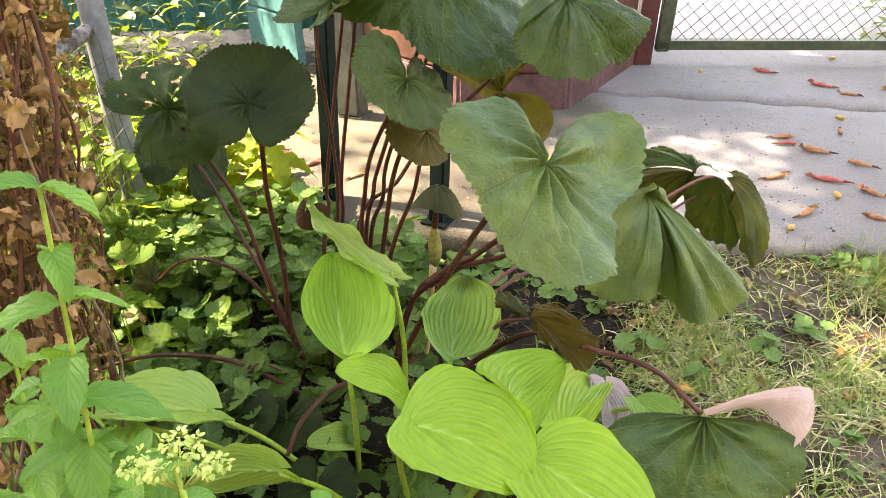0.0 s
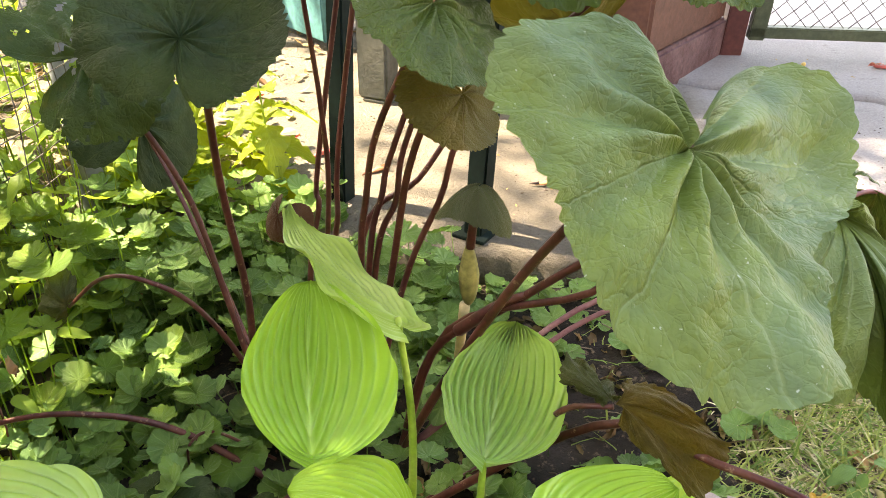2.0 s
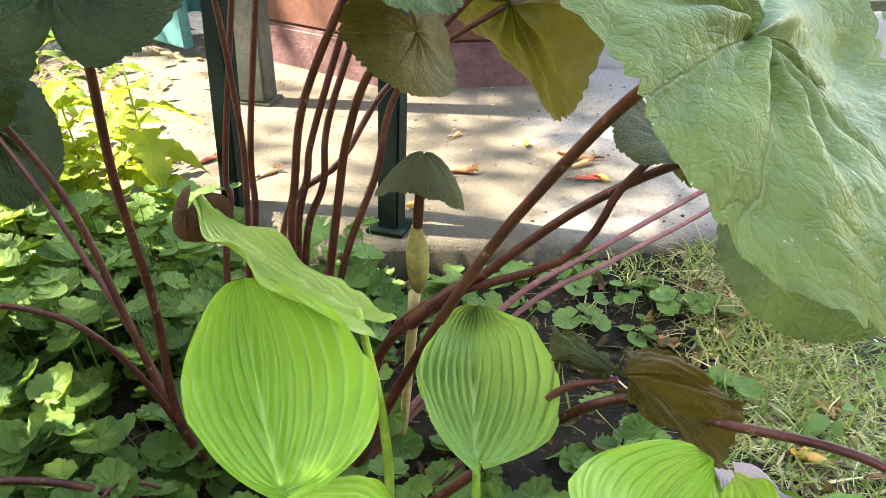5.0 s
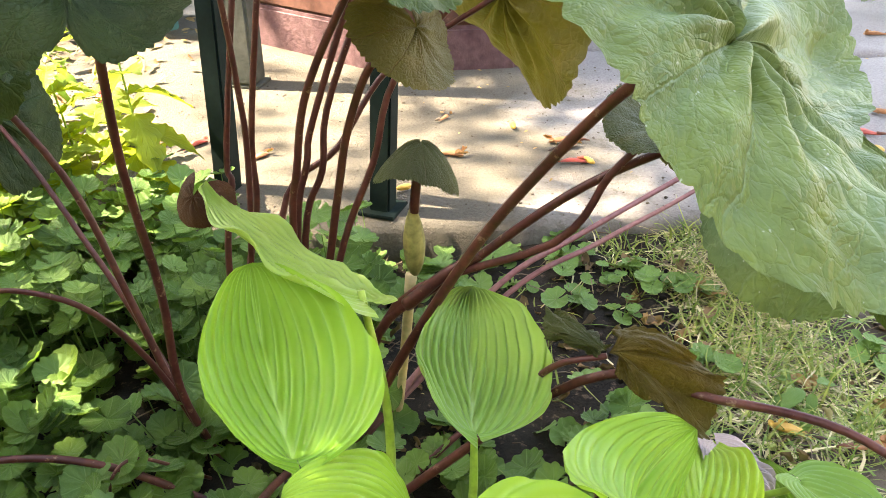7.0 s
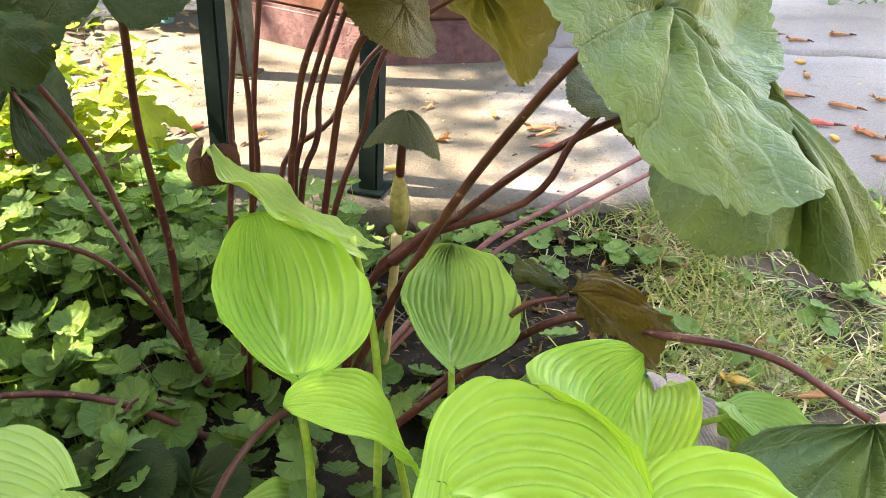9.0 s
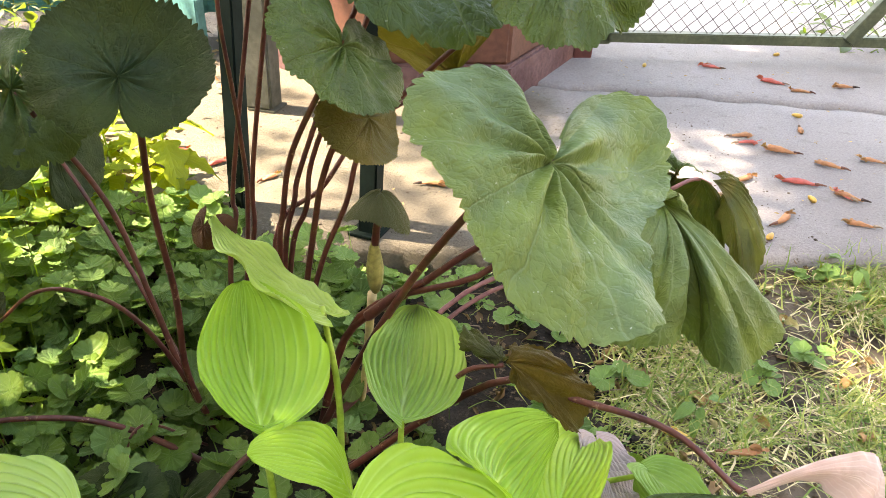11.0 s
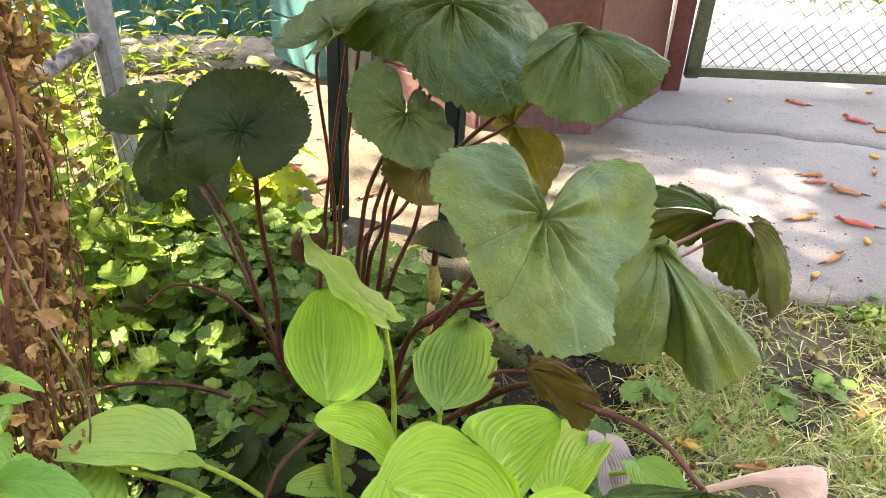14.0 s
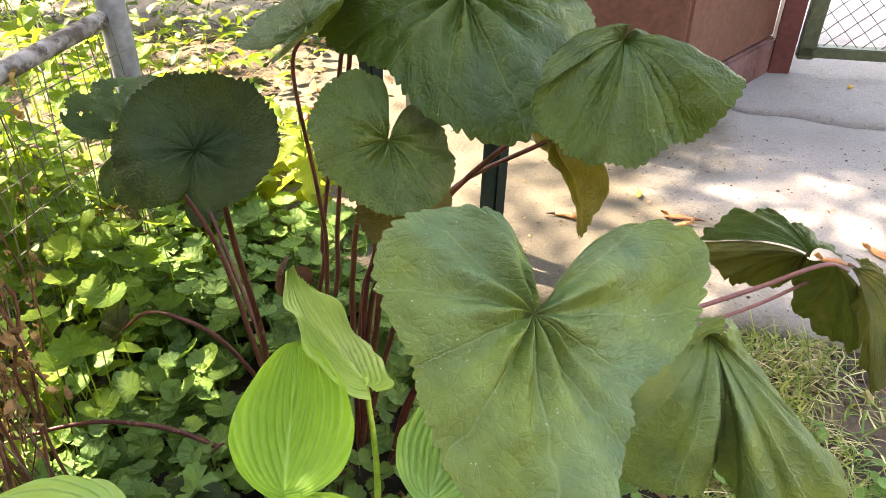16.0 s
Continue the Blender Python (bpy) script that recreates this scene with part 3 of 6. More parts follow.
# ---- pillar, gate ----
def pillar():
    top = 2.4
    plan = [(-0.27, 2.53), (0.05, 2.237), (0.36, 2.228), (0.615, 2.645), (0.32, 2.95), (-0.1, 2.95)]
    thing = empty("pillar", (0.2, 2.5, 0), "red-brown painted pillar with a rough plum plinth beside the gate", "pillar")
    for name, grow, z0, z1, mat in (("plinth", 0.008, -0.05, 0.10, M_PLUM), ("shaft", 0.0, 0.10, top, M_BROWN)):
        cx, cy = 0.17, 2.6
        bm = bmesh.new()
        ring = []
        for z in (z0, z1):
            ring.append([bm.verts.new((x + (x - cx) * grow * 3 + LEAN * 0.5 * z, y + (y - cy) * grow * 3, z)) for x, y in plan])
        n = len(plan)
        for i in range(n):
            bm.faces.new((ring[0][i], ring[0][(i + 1) % n], ring[1][(i + 1) % n], ring[1][i]))
        bm.faces.new(ring[1])
        bm.faces.new(list(reversed(ring[0])))
        bmesh.ops.bevel(bm, geom=bm.edges[:], offset=0.008, segments=2, affect="EDGES")
        under(part(name, bm, mat, None, smooth=False), thing)


pillar()
thing = empty("steel_post", (0.645, 2.655, 0), "slim dark maroon square steel gate post", "post")
box("shaft", (0.058, 0.058, 2.4), (0.645, 2.66, -0.05), M_MAROON, thing, bevel=0.003, lean=LEAN * 0.8)


def gate():
    x0, x1, y, z0, z1 = 0.705, 1.98, 2.645, 0.045, 1.25
    thing = empty("garden_gate", (x0, y, 0), "olive green tube gate filled with diamond wire mesh", "gate")
    t = 0.042
    for name, a, b in (("bottom_rail", (x0, z0), (x1, z0)), ("top_rail", (x0, z1), (x1, z1)), ("stile", (x0, z0), (x0, z1)), ("stile", (x1, z0), (x1, z1)), ("brace", (1.45, z0), (x1, 0.85))):
        dx, dz = b[0] - a[0], b[1] - a[1]
        length = math.hypot(dx, dz)
        bm = bmesh.new()
        bmesh.ops.create_cube(bm, size=1)
        bmesh.ops.scale(bm, vec=(length + (t if name != "brace" else 0), t * 0.9 if name != "brace" else 0.03, t if name != "bottom_rail" else 0.03), verts=bm.verts)
        bmesh.ops.bevel(bm, geom=bm.edges[:], offset=0.003, segments=2, affect="EDGES")
        bmesh.ops.rotate(bm, matrix=Matrix.Rotation(-math.atan2(dz, dx), 3, "Y"), verts=bm.verts)
        bmesh.ops.translate(bm, vec=((a[0] + b[0]) / 2, y - 0.05 * ((a[0] + b[0]) / 2 - x0), (a[1] + b[1]) / 2 + t / 2), verts=bm.verts)
        if name.endswith("rail") or name == "stile":
            for v in bm.verts:
                v.co.y = y + (v.co.y - (y - 0.05 * ((a[0] + b[0]) / 2 - x0))) - 0.05 * (v.co.x - x0)
        for v in bm.verts:
            v.co.x += LEAN * (v.co.z)
        under(part(name, bm, M_GATE, None, smooth=False), thing)
    # woven wire: zigzag wires side by side
    verts, faces = [], []
    half = 0.024
    n = int((x1 - x0) / half)
    for i in range(n + 1):
        xa = x0 + i * half
        pts = []
        rows = int((z1 - z0) / half)
        for j in range(rows + 1):
            x = xa + (half if (i + j) % 2 else 0.0) - half / 2
            x = min(max(x, x0), x1)
            pts.append(Vector((x + LEAN * (z0 + j * half), y - 0.05 * (x - x0) + (0.002 if j % 2 else -0.002), z0 + 0.03 + j * half)))
        v, f = tube_data(pts, 0.0017, 0.0017, 4, len(verts))
        verts += v
        faces += f
    under(link("wire_mesh", verts, faces, M_WIRE), thing)


gate()


# ---- table frame, wooden post, shed ----
def frame_table():
    thing = empty("table_frame", (-0.1, 1.6, 0), "dark green painted steel frame with two square legs", "table frame")
    for x, y, r in ((-0.228, 1.652, -25), (0.03, 1.545, -25)):
        box("leg", (0.033, 0.033, 0.51), (x, y, -0.09 if x < -0.1 else 0.0), M_GREEN, thing, (0, 0, r), 0.003, lean=LEAN)
    box("foot", (0.06, 0.06, 0.006), (0.03, 1.545, 0.0), M_GREEN, thing, (0, 0, -25), 0.001)
    box("rail", (0.36, 0.03, 0.045), (-0.08, 1.602, 0.43), M_GREEN, thing, (0, 0, -22.7), 0.004)


frame_table()
thing = empty("wooden_post", (-0.25, 2.19, 0), "grey weathered wooden post on a small foot plate", "post")
box("shaft", (0.082, 0.06, 0.9), (-0.262, 2.19, 0.006), M_GREYWOOD, thing, (0, 0, -20), 0.006, lean=0.02)
box("foot_plate", (0.075, 0.07, 0.006), (-0.25, 2.19, 0.0), M_GREYWOOD, thing, (0, 0, -20), 0.001)


def plank_screen():
    thing = empty("plank_screen", (-0.36, 2.5, 0), "grey-green upright plank screen beside the pillar", "wooden screen")
    for i in range(3):
        x = -0.365 + 0.05 * i
        box("plank", (0.046, 0.02, 1.6), (x, 2.56 + 0.016 * i, 0.012 * (i % 2)), M_GREYWOOD, thing, (0, 0, 18), 0.004, lean=0.02)


plank_screen()


def shed():
    thing = empty("shed_wall", (-0.6, 2.7, 0), "teal painted board wall of a shed in the sun", "shed wall")
    a, b = Vector((-0.72, 2.84, 0)), Vector((-0.49, 2.6, 0))
    ang = math.degrees(math.atan2(b.y - a.y, b.x - a.x))
    for k in range(9):
        mid = (a + b) / 2
        box("board", ((b - a).length, 0.03, 0.155), (mid.x + 0.03 * k * 0.155, mid.y + 0.001 * (k % 2), 0.02 + 0.16 * k), M_TEAL, thing, (0, 0, ang), 0.004)


shed()


def sheet_fence():
    thing = empty("sheet_fence", (-1.6, 3.1, 0), "green ribbed metal sheet fence behind the garden", "fence")
    x = -4.2
    while x < -0.35:
        verts, faces = [], []
        prof = [(0, 0), (0.05, 0), (0.06, 0.022), (0.075, 0.022), (0.085, 0), (0.135, 0)]
        for z in (0.0, 2.2):
            for dx, dy in prof:
                verts.append((x + dx, 3.16 - dy + 0.02 * (x + 1), z))
        n = len(prof)
        for i in range(n - 1):
            faces.append((i, i + 1, n + i + 1, n + i))
        under(link("sheet", verts, faces, M_SHEET, smooth=False), thing)
        x += 0.135


sheet_fence()


# ---- left fence: pipe post, rail, wire ----
thing = empty("fence_post", (-0.64, 1.55, -0.06), "light grey lichened steel pipe fence post", "post")
tube("pipe", [(-0.64, 1.55, -0.08), (-0.625, 1.55, 0.5), (-0.60, 1.55, 1.5)], 0.025, 0.024, M_PIPE, thing, 16)

# ---- ligularia ----
ROUND = [
    ("lig", "broad dull green blade with a deep notch", 0.042, (0.202, 0.829, 0.462, -0.519, -0.604, 3.386, 0.123, 0.901, 0.378, -0.057, 0.063, -0.100, -0.065, -0.194, -0.155, 0.153, 0.121, -0.205)),
    ("deep", "glossy green blade", 0.040, (0.037, 1.021, 0.492, -0.417, -0.629, 3.512, 0.075, 1.002, 0.14, -0.081, 0.002, -0.081, -0.101, -0.042)),
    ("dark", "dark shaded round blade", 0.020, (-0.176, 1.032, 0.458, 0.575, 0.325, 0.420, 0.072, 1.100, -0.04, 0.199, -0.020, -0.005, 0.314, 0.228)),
    ("curl", "small withered cap-like blade", 0.015, (0.065, 1.118, 0.293, 0.016, -0.110, 2.931, 0.037, 1.080, 0.146, -0.798, 0.193, 0.018, 0.007, 0.019)),
    ("deep", "very broad green blade", 0.045, (0.080, 1.156, 0.592, -0.447, -0.103, 3.505, 0.137, 1.069, 0.294, -0.276, 0.042, -0.067, -0.050, -0.052, -0.080, -0.060, 0.094, -0.060)),
    ("bronze", "yellowing bronze blade", 0.030, (0.161, 1.274, 0.385, -2.023, -1.010, 2.736, 0.110, 1.132, 0.306, -0.163, -0.206, 0.328, 0.052, -0.070)),
    ("bronze", "small olive heart-shaped blade", 0.020, (0.059, 1.022, 0.421, -1.149, 0.037, 4.397, 0.047, 1.158, 0.314, -0.105, 0.061, 0.083, 0.190, -0.153)),
    ("holed", "dark green blade with insect holes", 0.030, (-0.350, 1.172, 0.398, 0.333, 0.556, -0.707, 0.088, 1.096, 0.312, -0.058, 0.057, 0.085, -0.099, -0.079)),
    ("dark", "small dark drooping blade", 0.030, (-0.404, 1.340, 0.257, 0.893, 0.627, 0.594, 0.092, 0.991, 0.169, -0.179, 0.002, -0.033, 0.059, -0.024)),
    ("lig", "dull green blade resting near the soil", 0.050, (0.398, 0.779, 0.155, -0.850, 0.050, 2.980, 0.125, 1.020, 1.550, -0.100, 0.060, 0.020, 0.000, 0.020)),
    ("deep", "green blade seen edge on", 0.030, (-0.065, 1.101, 0.569, -3.591, 0.161, 2.266, 0.078, 1.104, 0.301, -0.171, 0.014, 0.038, -0.006, 0.006)),
    ("curl", "small green blade with yellow lower side", 0.030, (0.254, 1.032, 0.329, 0.008, -0.290, 3.297, 0.046, 1.125, 0.261, 0.110, 0.220, -0.106, -0.264, -0.040)),
    ("redbrown", "small red-brown blade", 0.030, (-0.137, 1.095, 0.262, -0.900, -0.047, 2.600, 0.026, 1.154, 0.301, -0.500, 0.096, -0.046, 0.019, 0.083)),
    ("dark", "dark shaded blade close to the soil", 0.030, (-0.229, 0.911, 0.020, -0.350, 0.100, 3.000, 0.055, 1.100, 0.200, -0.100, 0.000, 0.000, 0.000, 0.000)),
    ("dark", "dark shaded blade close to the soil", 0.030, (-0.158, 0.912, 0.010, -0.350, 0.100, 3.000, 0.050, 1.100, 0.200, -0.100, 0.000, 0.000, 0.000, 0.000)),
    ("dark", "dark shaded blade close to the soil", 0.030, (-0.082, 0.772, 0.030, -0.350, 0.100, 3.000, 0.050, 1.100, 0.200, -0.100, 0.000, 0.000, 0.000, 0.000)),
]
LONG = [
    ("dry", "dry mauve-grey blade", (0.310, 0.943, 0.062, 0.061, -0.401, 3.168, 0.112, 0.068, 0.184, 0.10, -0.050), (0.136, 0.905, -0.075)),
    ("bright", "bright yellow-green ribbed blade", (-0.041, 0.853, 0.185, 0.145, 0.258, 0.364, 0.164, 0.124, -0.568, 0.378, 0.421), (-0.050, 0.880, -0.075)),
    ("green", "green ribbed blade", (-0.041, 0.940, -0.075, 0.999, -0.199, 2.336, 0.157, 0.075, 0.549, 0.173, 0.021), (-0.004, 0.904, -0.075)),
    ("deep", "deep green ribbed blade", (0.409, 0.895, -0.023, 1.929, -0.841, -0.685, 0.103, 0.079, 0.756, 0.128, -0.099), (0.176, 0.886, -0.075)),
    ("deep", "deep green ribbed blade", (0.346, 0.875, 0.090, 0.100, -0.100, -2.700, 0.105, 0.070, 0.500, 0.150, 0.000), (0.151, 0.878, -0.075)),
    ("green", "green ribbed blade", (0.090, 0.917, 0.132, -0.095, 0.268, -0.073, 0.172, 0.115, -0.431, 0.327, 0.481), (0.078, 0.935, -0.075)),
    ("bright", "bright yellow-green ribbed blade", (0.061, 0.712, 0.205, -0.028, 0.014, -1.821, 0.146, 0.154, 0.811, 0.128, -0.273), (0.036, 0.813, -0.075)),
    ("bright", "bright yellow-green ribbed blade", (0.040, 0.831, 0.119, 1.314, -0.017, 1.845, 0.125, 0.101, 1.238, 0.039, 0.068), (0.028, 0.860, -0.075)),
    ("bright", "bright yellow-green ribbed blade", (0.179, 0.745, 0.191, -1.162, 0.911, -0.660, 0.151, 0.128, -1.884, -0.158, 0.103), (0.084, 0.826, -0.075)),
    ("bright", "bright yellow-green ribbed blade", (0.240, 0.824, 0.093, 0.206, -0.086, -0.411, 0.164, 0.088, 1.005, 0.271, -0.275), (0.108, 0.858, -0.075)),
    ("bright", "bright yellow-green ribbed blade", (0.198, 0.711, 0.150, 0.000, 0.100, -2.250, 0.165, 0.140, 0.550, 0.140, 0.000), (0.091, 0.813, -0.075)),
    ("green", "green ribbed blade", (-0.208, 0.789, 0.146, 0.643, -0.034, 2.240, 0.144, 0.126, 0.440, 0.153, -0.099), (-0.071, 0.844, -0.075)),
    ("green", "green ribbed blade", (-0.089, 0.681, 0.159, -0.859, 1.082, 0.316, 0.133, 0.089, 0.660, 0.065, -0.007), (-0.024, 0.800, -0.075)),
    ("green", "green ribbed blade", (0.003, 0.972, 0.227, 3.052, -0.507, 4.055, 0.191, 0.096, 0.334, -0.073, 0.005), (0.013, 0.917, -0.075)),
    ("green", "green ribbed blade", (-0.290, 0.754, 0.158, 0.265, 0.292, 2.471, 0.087, 0.188, 0.257, -0.117, 0.031), (-0.104, 0.830, -0.075)),
]
STALKS = [
    ("red", 0.0042, 0.0049, [(-0.176, 1.032, 0.458), (-0.172, 1.052, 0.417), (-0.187, 1.084, 0.296), (-0.185, 1.099, 0.161), (-0.189, 1.100, 0.041), (-0.164, 1.097, -0.060)]),
    ("red", 0.0042, 0.0049, [(-0.350, 1.172, 0.398), (-0.270, 1.164, 0.258), (-0.231, 1.141, 0.129), (-0.201, 1.118, 0.027), (-0.164, 1.097, -0.060)]),
    ("red", 0.0034, 0.0042, [(-0.404, 1.340, 0.257), (-0.357, 1.300, 0.206), (-0.315, 1.260, 0.153), (-0.251, 1.196, 0.070), (-0.164, 1.097, -0.060)]),
    ("red", 0.0025, 0.0042, [(-0.407, 1.102, 0.122), (-0.350, 1.092, 0.172), (-0.300, 1.082, 0.184), (-0.247, 1.092, 0.148), (-0.206, 1.105, 0.060), (-0.164, 1.097, -0.060)]),
    ("red", 0.0034, 0.0040, [(-0.060, 1.220, 0.600), (-0.118, 1.187, 0.281), (-0.119, 1.177, 0.231), (-0.132, 1.160, 0.150), (-0.132, 1.107, -0.060)]),
    ("red", 0.0034, 0.0040, [(-0.030, 1.160, 0.620), (-0.088, 1.168, 0.309), (-0.094, 1.157, 0.221), (-0.114, 1.143, 0.125), (-0.132, 1.107, -0.060)]),
    ("red", 0.0038, 0.0040, [(0.037, 1.021, 0.492), (-0.026, 1.081, 0.363), (-0.045, 1.096, 0.282), (-0.056, 1.104, 0.210), (-0.070, 1.100, -0.060)]),
    ("red", 0.0038, 0.0040, [(0.080, 1.156, 0.592), (-0.026, 1.166, 0.318), (-0.042, 1.160, 0.259), (-0.058, 1.150, 0.184), (-0.070, 1.100, -0.060)]),
    ("red", 0.0038, 0.0040, [(0.100, 1.176, 0.582), (-0.011, 1.176, 0.330), (-0.028, 1.164, 0.250), (-0.051, 1.154, 0.181), (-0.070, 1.100, -0.060)]),
    ("red", 0.0038, 0.0040, [(0.059, 1.022, 0.421), (0.024, 1.052, 0.384), (0.003, 1.071, 0.327), (-0.009, 1.083, 0.270), (-0.024, 1.094, 0.190), (-0.070, 1.100, -0.060)]),
    ("red", 0.0038, 0.0040, [(0.161, 1.274, 0.385), (0.045, 1.261, 0.317), (-0.014, 1.234, 0.243), (-0.079, 1.211, 0.175), (-0.070, 1.100, -0.060)]),
    ("red", 0.0038, 0.0040, [(0.250, 1.103, 0.562), (0.063, 1.160, 0.364), (0.021, 1.153, 0.258), (-0.019, 1.141, 0.157), (-0.070, 1.100, -0.060)]),
    ("red", 0.0042, 0.0055, [(0.202, 0.829, 0.462), (0.182, 0.913, 0.410), (0.146, 0.982, 0.324), (0.099, 1.033, 0.223), (0.031, 1.076, 0.070), (-0.024, 1.094, -0.060)]),
    ("red", 0.0042, 0.0057, [(0.337, 0.972, 0.357), (0.264, 1.030, 0.313), (0.188, 1.067, 0.255), (0.091, 1.097, 0.160), (0.016, 1.111, 0.087), (-0.024, 1.094, -0.060)]),
    ("red", 0.0035, 0.0044, [(0.254, 1.032, 0.329), (0.249, 1.035, 0.326), (0.220, 1.047, 0.284), (0.179, 1.059, 0.214), (0.035, 1.111, 0.121), (-0.024, 1.094, -0.060)]),
    ("pink", 0.0038, 0.0044, [(0.566, 1.352, 0.186), (0.535, 1.345, 0.200), (0.502, 1.330, 0.196), (0.440, 1.322, 0.160), (0.261, 1.266, 0.095), (0.151, 1.219, 0.056), (-0.024, 1.094, -0.060)]),
    ("pink", 0.0035, 0.0044, [(0.545, 1.395, 0.150), (0.437, 1.332, 0.117), (0.294, 1.277, 0.078), (0.173, 1.228, 0.045), (-0.024, 1.094, -0.060)]),
    ("red", 0.0042, 0.0050, [(0.398, 0.779, 0.155), (0.352, 0.856, 0.162), (0.281, 0.914, 0.148), (0.187, 0.973, 0.125), (0.000, 1.000, -0.050)]),
    ("red", 0.0029, 0.0050, [(-0.600, 0.860, 0.040), (-0.429, 0.965, 0.068), (-0.330, 1.003, 0.058), (-0.241, 1.019, 0.022), (-0.130, 1.020, -0.060)]),
    ("red", 0.0034, 0.0042, [(0.199, 0.930, 0.187), (0.160, 0.948, 0.166), (0.140, 0.985, 0.110), (0.153, 1.108, 0.000), (0.000, 1.000, -0.050)]),
    ("red", 0.0025, 0.0034, [(-0.065, 1.101, 0.569), (-0.093, 1.109, 0.516), (-0.090, 1.124, 0.366), (-0.094, 1.127, 0.246), (-0.132, 1.107, -0.060)]),
    ("red", 0.0050, 0.0080, [(0.120, 1.085, 0.192), (0.085, 1.093, 0.166), (0.046, 1.102, 0.126)]),
    ("red", 0.0038, 0.0042, [(-0.133, 0.815, 0.030), (-0.116, 0.860, 0.060), (-0.093, 0.959, 0.030), (-0.074, 1.079, -0.050)]),
    ("red", 0.0017, 0.0021, [(-0.254, 1.021, -0.040), (-0.238, 1.007, 0.020), (-0.217, 1.029, 0.020), (-0.168, 1.063, -0.050)]),
]
CROWN = (-0.09, 1.07, -0.07)
MATS = {"lig": M_LIG, "dark": M_LIG_SHADED, "bronze": M_LIG_BRONZE, "brown": M_LIG_BROWN, "pink": M_PINK, "curl": M_LIG_CURL, "deep": M_LIG_DEEP, "redbrown": M_LIG_RED, "holed": M_LIG_HOLED}
ligularia = empty("ligularia_plant", CROWN, "large ligularia with round toothed leaves on red-brown stalks", "plant")
for i, (mat, label, wave, p) in enumerate(ROUND):
    v, f, uv = round_blade(p, wave=wave, seed=i + 3, pucker=0.75 if mat == "dark" else (1.1 if p[6] > 0.06 else 0.5))
    if mat == "holed":
        f = [q for q in f if noise.noise((v[q[0]][0] * 85, v[q[0]][1] * 85, v[q[0]][2] * 85)) < 0.40]
    under(link("leaf_blade", v, f, MATS[mat], None, uv, label), ligularia)
for mat, r0, r1, pts in STALKS:
    tip = Vector(pts[0]).lerp(Vector(pts[1]), min(0.25, 0.006 / max(0.001, (Vector(pts[0]) - Vector(pts[1])).length)))
    pts = [tuple(tip)] + list(pts[1:])
    tube("leaf_stalk", pts, r0 * 0.85, r1, M_PETIOLE if mat == "red" else M_PETIOLE_PINK, ligularia, 9, 26, groove=0.25)


def draped(hub, rim, mat, label, dome, folds=(), teeth=70, n=240, rows=30, seed=0):
    """A blade that hangs from its hub like cloth: rim holds the few places through which its edge runs, dome the way in which it bellies,
    folds rows of (place along the rim 0 to 1, width, depth)."""
    rng = np.random.RandomState(seed)
    hub, dome = np.array(hub), np.array(dome)
    edge = np.array([tuple(q) for q in smooth_path(rim, n)])
    m = len(edge)
    u = np.linspace(0, 1, m)
    reach = np.linalg.norm(edge - hub, axis=1, keepdims=True)
    out = (edge - hub) / np.maximum(reach, 1e-4)
    tang = np.gradient(edge, axis=0)
    across = np.cross(tang, out)
    across = across / np.maximum(np.linalg.norm(across, axis=1, keepdims=True), 1e-6)
    across = across * np.sign(across @ dome)[:, None]
    tooth = (np.abs(((u * teeth + 0.25 * np.sin(u * 40)) % 1.0) - 0.35) - 0.3)[:, None]
    ph = rng.rand(6) * 6.28
    verts, uvs, faces = [], [], []
    for k in range(rows + 1):
        v = max(0.003, k / rows)
        p = hub + (edge - hub) * v + dome * (math.sin(math.pi * v ** 0.7) * 0.9)
        lift = 0.004 * np.sin(u * 31 + ph[0] + 2 * v) * v + 0.0022 * np.sin(u * 57 + ph[1] - 3 * v) * v ** 2 + 0.0012 * np.sin(u * 96 + 9 * v + ph[2]) * v
        lift = lift + 0.0012 * np.sin(v * 21 + 7 * np.sin(u * 11 + ph[3])) * v
        for at, width, depth in folds:
            lift = lift + depth * np.exp(-((u - at) / (width * (0.5 + 0.5 * v))) ** 2) * min(1.0, v * 1.6) ** 0.8
        p = p + across * lift[:, None] - out * tooth * 0.006 * v ** 10
        verts.append(p)
        uvs.append(np.stack([0.1 + 0.8 * u, np.full(m, v)], -1))
    for k in range(rows):
        for i in range(m - 1):
            q = k * m + i
            faces.append((q, q + 1, q + m + 1, q + m))
    return under(link("leaf_blade", np.concatenate(verts), faces, mat, None, np.concatenate(uvs), label), ligularia)


# the drooping blade, hung over like wet cloth
draped((0.338, 0.966, 0.357), [(0.352, 0.992, 0.360), (0.300, 1.000, 0.335), (0.258, 0.945, 0.290), (0.262, 0.880, 0.268), (0.300, 0.858, 0.266), (0.334, 0.868, 0.262), (0.352, 0.925, 0.244), (0.373, 0.890, 0.232), (0.405, 0.868, 0.226), (0.437, 0.880, 0.232), (0.470, 0.920, 0.236), (0.446, 0.950, 0.262), (0.412, 0.968, 0.296), (0.374, 0.980, 0.334), (0.354, 0.990, 0.358)],
       M_LIG, "drooping folded green blade", (0.006, -0.030, 0.016), ((0.22, 0.02, 0.006), (0.29, 0.02, -0.006), (0.36, 0.030, 0.009), (0.43, 0.026, 0.012), (0.50, 0.022, -0.011), (0.57, 0.03, 0.012), (0.63, 0.018, -0.007), (0.70, 0.02, 0.006), (0.77, 0.015, -0.006)), seed=5)
